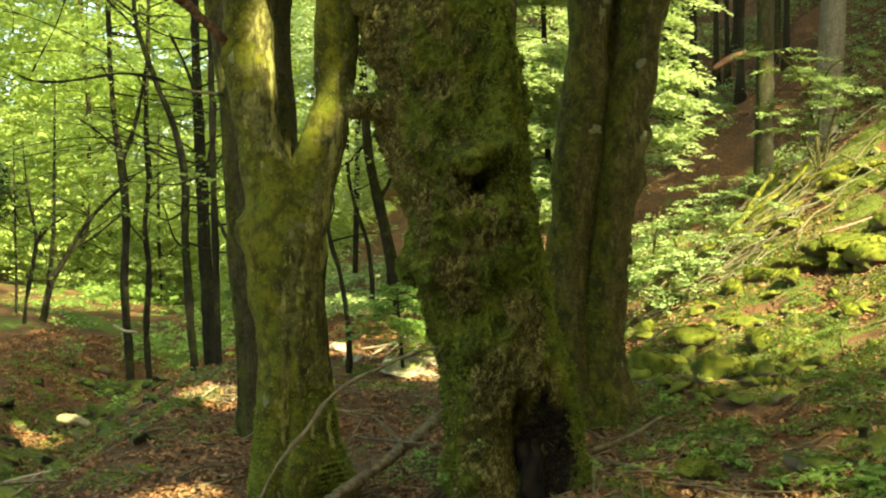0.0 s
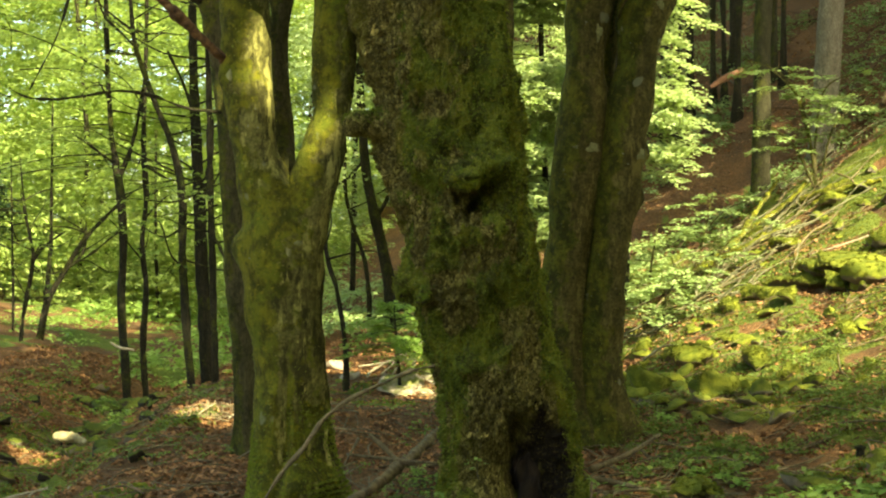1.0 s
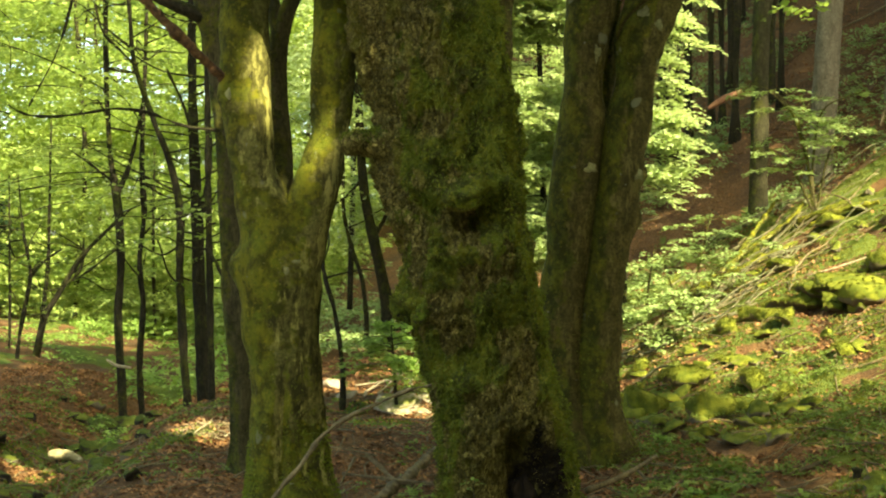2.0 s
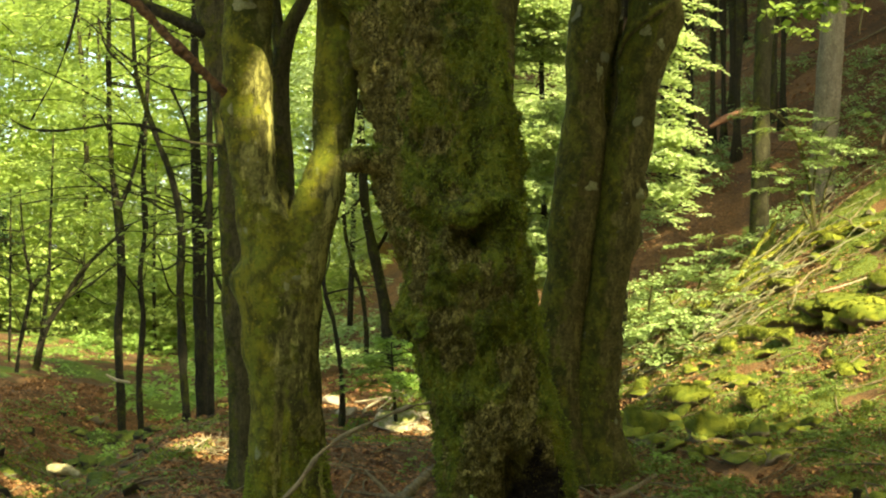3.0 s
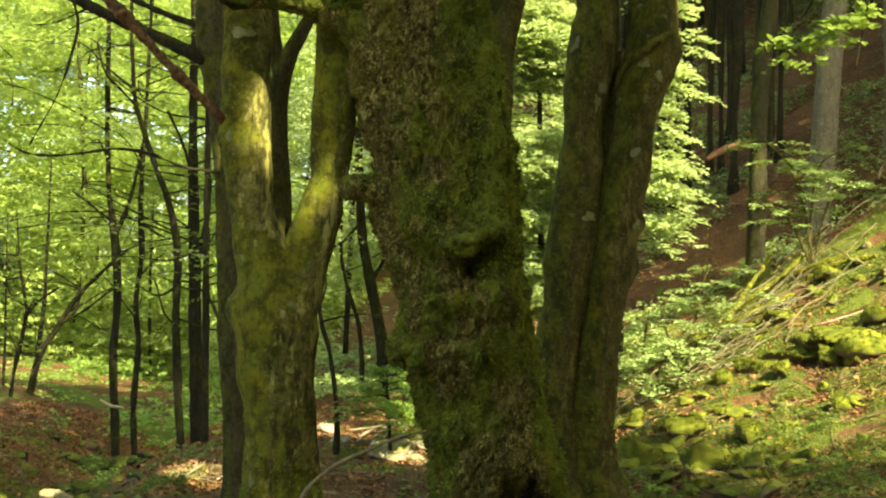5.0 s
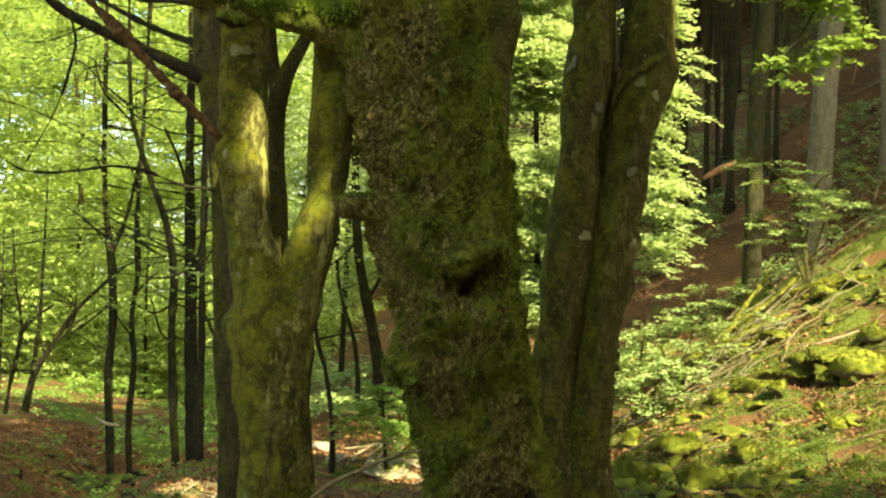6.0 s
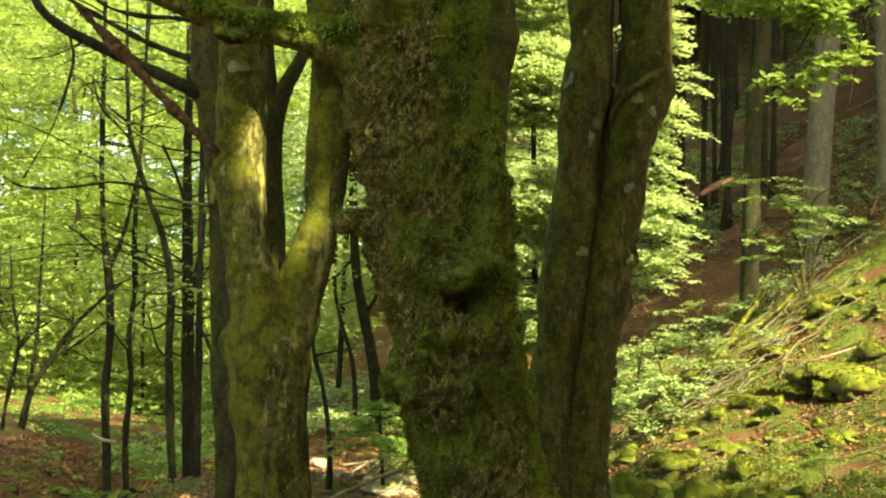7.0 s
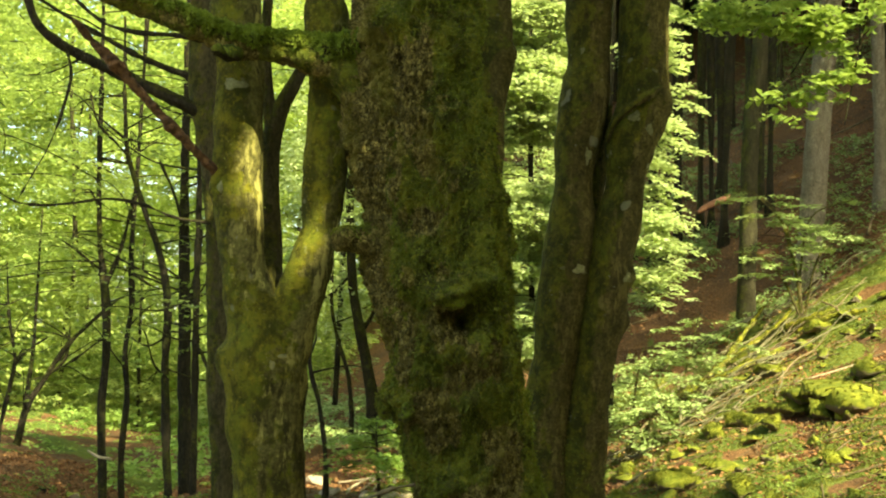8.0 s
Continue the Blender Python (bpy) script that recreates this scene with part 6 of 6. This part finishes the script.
for line in ([(4.116, 15.6, 1.363, 0.008), (4.492, 15.6, 1.476, 0.01), (4.917, 15.6, 1.627, 0.008)], [(2.974, 13.4, 0.549, 0.011), (3.324, 13.4, 0.641, 0.013), (3.658, 13.4, 0.738, 0.011)], [(3.325, 13.4, 0.549, 0.008), (3.675, 13.4, 0.711, 0.008)]):
    fallen("pale_stick", "pale bleached stick lying on the moss", line, PALE_WOOD, 8, 24, "pale sticks", 0.004)

# ================================================================ litter, herbs
def ground_leaves(name, label, spots, size, mat, lift, curl, category, flat=0.35):
    n = len(spots)
    v, f = sprays(spots + np.array([0, 0, lift]), rng.uniform(0, 6.28, n), 0.02, 1, size, 0, flutter=flat)
    ob = piece(name, v, f, mat, smooth=False)
    return tagged(ob, label, category, kind="stuff")


ground_leaves("leaf_litter", "curled brown fallen beech leaves", np.vstack([scatter(75000, -5.5, 2.0, 7.0, 20, -0.35, 41, bare=True), scatter(44000, 1.2, 6.5, 7.0, 18, -0.3, 43, bare=True), scatter(30000, -5.5, -1.6, 9.5, 20, 0.0, 47)]), 0.04, LITTER, 0.012, 0, "leaves", 0.5)
ground_leaves("hillside_litter", "brown leaf litter on the shaded hillside", scatter(26000, 1.5, 18, 20, 48, -0.6, 45, 1.5), 0.075, LITTER, 0.02, 0, "leaves", 0.5)


def herbs(name, label, spots, leaves, size, tall, mat):
    n = len(spots)
    p = np.repeat(spots, 1, 0) + np.stack([np.zeros(n), np.zeros(n), rng.uniform(0.2, 1, n) * tall], 1)
    v, f = sprays(p, rng.uniform(0, 6.28, n), 0.09, leaves, size, 0.3, flutter=0.4)
    ob = piece(name, v, f, mat, smooth=False)
    return tagged(ob, label, "plants", kind="stuff")


herbs("bank_herbs", "low green herbs and seedlings over the mossy bank", np.vstack([scatter(4600, 1.2, 6.5, 7.0, 12.5, 0.05, 51), scatter(5000, 1.4, 7.5, 11, 21, 0.3, 53)]), 5, 0.034, 0.06, LEAF_HERB)
herbs("tall_seedlings", "fresh green broad-leaved seedlings", scatter(170, 1.0, 4.5, 7.0, 9.5, 0.1, 57), 7, 0.06, 0.1, LEAF_HERB)
herbs("litter_herbs", "sparse green seedlings in the leaf litter", np.vstack([scatter(1500, -5, 1.6, 7.2, 17, 0.4, 55), scatter(1200, -5.5, -1.8, 10, 18, 0.2, 56)]), 5, 0.04, 0.06, LEAF_HERB)
tufts = scatter(110000, 1.0, 7.0, 7.0, 20, -2, 59)
tufts = tufts[moss_cover(tufts[:, 0], tufts[:, 1]) > 0.4]
fv, ff = fronds(tufts, np.tile(np.array([0, 0, 1.2]), (len(tufts), 1)), 0.024)
tagged(piece("moss_carpet", fv, ff, BANK_FROND, smooth=False), "feathery yellow-green moss carpet on the bank", "moss", kind="stuff")
tufts = scatter(60000, -5.5, 1.0, 7.0, 18, -2, 61)
tufts = tufts[moss_cover(tufts[:, 0], tufts[:, 1]) > 0.4]
fv, ff = fronds(tufts, np.tile(np.array([0, 0, 1.2]), (len(tufts), 1)), 0.03)
tagged(piece("moss_carpet", fv, ff, MOSS_FROND, smooth=False), "dull green moss and short grass along the stream bed", "moss", kind="stuff")


def seedling(where, tall, spread_, leaves, mat, label, size=0.06, seed=0):
    """A small plant of a few stems with leaves."""
    plant = thing("seedling", label, "plant", group="seedlings")
    r = np.random.default_rng(seed)
    tips = []
    for k in range(5):
        a = r.uniform(0, 6.28)
        tip = (where[0] + spread_ * math.cos(a) * r.uniform(0.3, 1), where[1] + spread_ * math.sin(a) * r.uniform(0.3, 1), where[2] + tall * r.uniform(0.5, 1))
        tube_piece("stem", [(where[0], where[1], where[2] - 0.02, 0.003), ((where[0] + tip[0]) / 2, (where[1] + tip[1]) / 2, where[2] + 0.6 * (tip[2] - where[2]), 0.0025), (*tip, 0.0015)], 6, 8, MOSSY_STICK, plant)
        tips.append(tip)
    tips = np.array(tips)
    p = np.vstack([tips, tips * 0.6 + np.array(where) * 0.4 + np.array([0, 0, 0.02])])
    v, f = sprays(p, r.uniform(0, 6.28, len(p)), 0.12, leaves, size, 0.3, oval=True)
    piece("leaves", v, f, mat, plant, smooth=False)
    return plant


FRESH = "fresh green seedling growing from the litter"
for k, (where, tall, wide, leaves, size) in enumerate((
    ((-0.051, 8.980, -0.103), 0.3, 0.2, 14, 0.035),
    ((-0.145, 9.220, -0.093), 0.16, 0.12, 8, 0.03),
    ((-0.02, 8.0, -0.037), 0.3, 0.18, 14, 0.032),
    ((0.821, 8.100, 0.031), 0.16, 0.1, 5, 0.05),
    ((0.733, 7.960, 0.019), 0.12, 0.08, 5, 0.045),
    ((1.988, 7.500, 0.110), 0.12, 0.14, 6, 0.06),
    ((2.187, 7.560, 0.111), 0.1, 0.16, 6, 0.06),
    ((2.422, 7.880, 0.105), 0.1, 0.16, 6, 0.06),
    ((1.840, 7.640, 0.089), 0.08, 0.12, 6, 0.05)) + (
    ((1.602, 8.700, 0.073), 0.08, 0.1, 6, 0.045),
    ((1.750, 8.400, 0.075), 0.08, 0.1, 6, 0.045),
    ((2.339, 7.460, 0.094), 0.12, 0.14, 6, 0.06),
    ((2.183, 7.880, 0.121), 0.07, 0.1, 6, 0.05),
    ((-3.661, 15.280, -0.494), 0.3, 0.25, 8, 0.05),
    ((-4.163, 19.340, -0.424), 0.3, 0.3, 8, 0.06),
    ((-4.545, 17.240, -0.205), 0.3, 0.3, 8, 0.05),
    ((-3.205, 13.960, -0.426), 0.25, 0.15, 7, 0.06),
    ((-0.798, 8.820, -0.073), 0.07, 0.08, 5, 0.04),
    ((1.709, 10.700, 0.134), 0.1, 0.12, 6, 0.05))):
    seedling(where, tall, wide, leaves, LEAF_SAP, FRESH, size, 900 + k)
tuft = thing("dry_grass_tuft", "pale dry straw lying on the knoll", "grass", kind="stuff")
blade = np.random.default_rng(931)
BV, BF = [], []
for k in range(420):
    x, y = -1.9 + blade.normal(0, 0.2), 11.72 + blade.normal(0, 0.16)
    foot = np.array(on_ground(x, y, -0.01))
    a, tall, reach = blade.uniform(0, 6.28), blade.uniform(0.01, 0.06), blade.uniform(0.1, 0.26)
    ahead, wide = np.array([math.cos(a), math.sin(a), 0]), np.array([-math.sin(a), math.cos(a), 0]) * blade.uniform(0.002, 0.005)
    mid, tip = foot + ahead * reach * 0.35 + np.array([0, 0, tall]), foot + ahead * reach + np.array([0, 0, tall * blade.uniform(0.3, 0.95)])
    BF += [(5 * k, 5 * k + 1, 5 * k + 2), (5 * k + 1, 5 * k + 3, 5 * k + 2), (5 * k + 2, 5 * k + 3, 5 * k + 4)]
    BV += [foot - wide, foot + wide, mid - wide, mid + wide, tip]
piece("blades", np.array(BV), np.array(BF), STRAW, tuft, smooth=False)
sprig = thing("trunk_sprig", "tiny bright green sprig sprouting from the mossy trunk", "plant")
tube_piece("stem", [(0.209, 7.62, 0.263, 0.005), (0.201, 7.56, 0.319, 0.003), (0.206, 7.52, 0.372, 0.002)], 6, 8, MOSSY_STICK, sprig)
v, f = sprays(np.array([(0.185, 7.52, 0.332), (0.231, 7.52, 0.356), (0.2, 7.5, 0.384), (0.164, 7.52, 0.369)]), np.array([2.0, 0.5, 1.5, 3.0]), 0.05, 4, 0.032, 0.2)
piece("leaves", v, f, LEAF_SAP, sprig, smooth=False)
post = tube_piece("broken_stub", [(2.633, 8.780, 0.168, 0.028), (2.633, 8.780, 0.238, 0.026), (2.633, 8.780, 0.268, 0.023), (2.633, 8.780, 0.273, 0.005)], 12, 12, DARK_BARK, None, "", lambda p, th, out: 0.004 * vn(p, 0.03, 3))
tagged(post, "short dark broken stub in the herbs", "stump")


def twig_litter():
    """Thin broken twigs strewn over the ground."""
    r = np.random.default_rng(77)
    vs, fs, count = [], [], 0
    spots = np.vstack([scatter(900, -4.5, 1.8, 7.2, 15, -0.6, 81), scatter(500, 1.2, 6, 7.2, 18, -0.5, 83)])
    for x, y, z in spots:
        a, ln, rad = r.uniform(0, 6.28), r.uniform(0.12, 0.7), r.uniform(0.002, 0.0075)
        pts = []
        for u in (-0.5, 0.0, 0.5):
            px, py = x + ln * u * math.cos(a) + r.normal(0, 0.015), y + ln * u * math.sin(a)
            pts.append((px, py, float(ground_z(np.array([px]), np.array([py]))[0]) + 0.015 + r.uniform(0, 0.02), rad))
        v, f, caps = tube(pts, 5, 6)
        vs.append(v)
        fs.append(f + count)
        count += len(v)
    ob = piece("twig_litter", np.vstack(vs), np.vstack(fs), STICK_WOOD)
    return tagged(ob, "thin dry twigs strewn over the forest floor", "twigs", kind="stuff")


twig_litter()
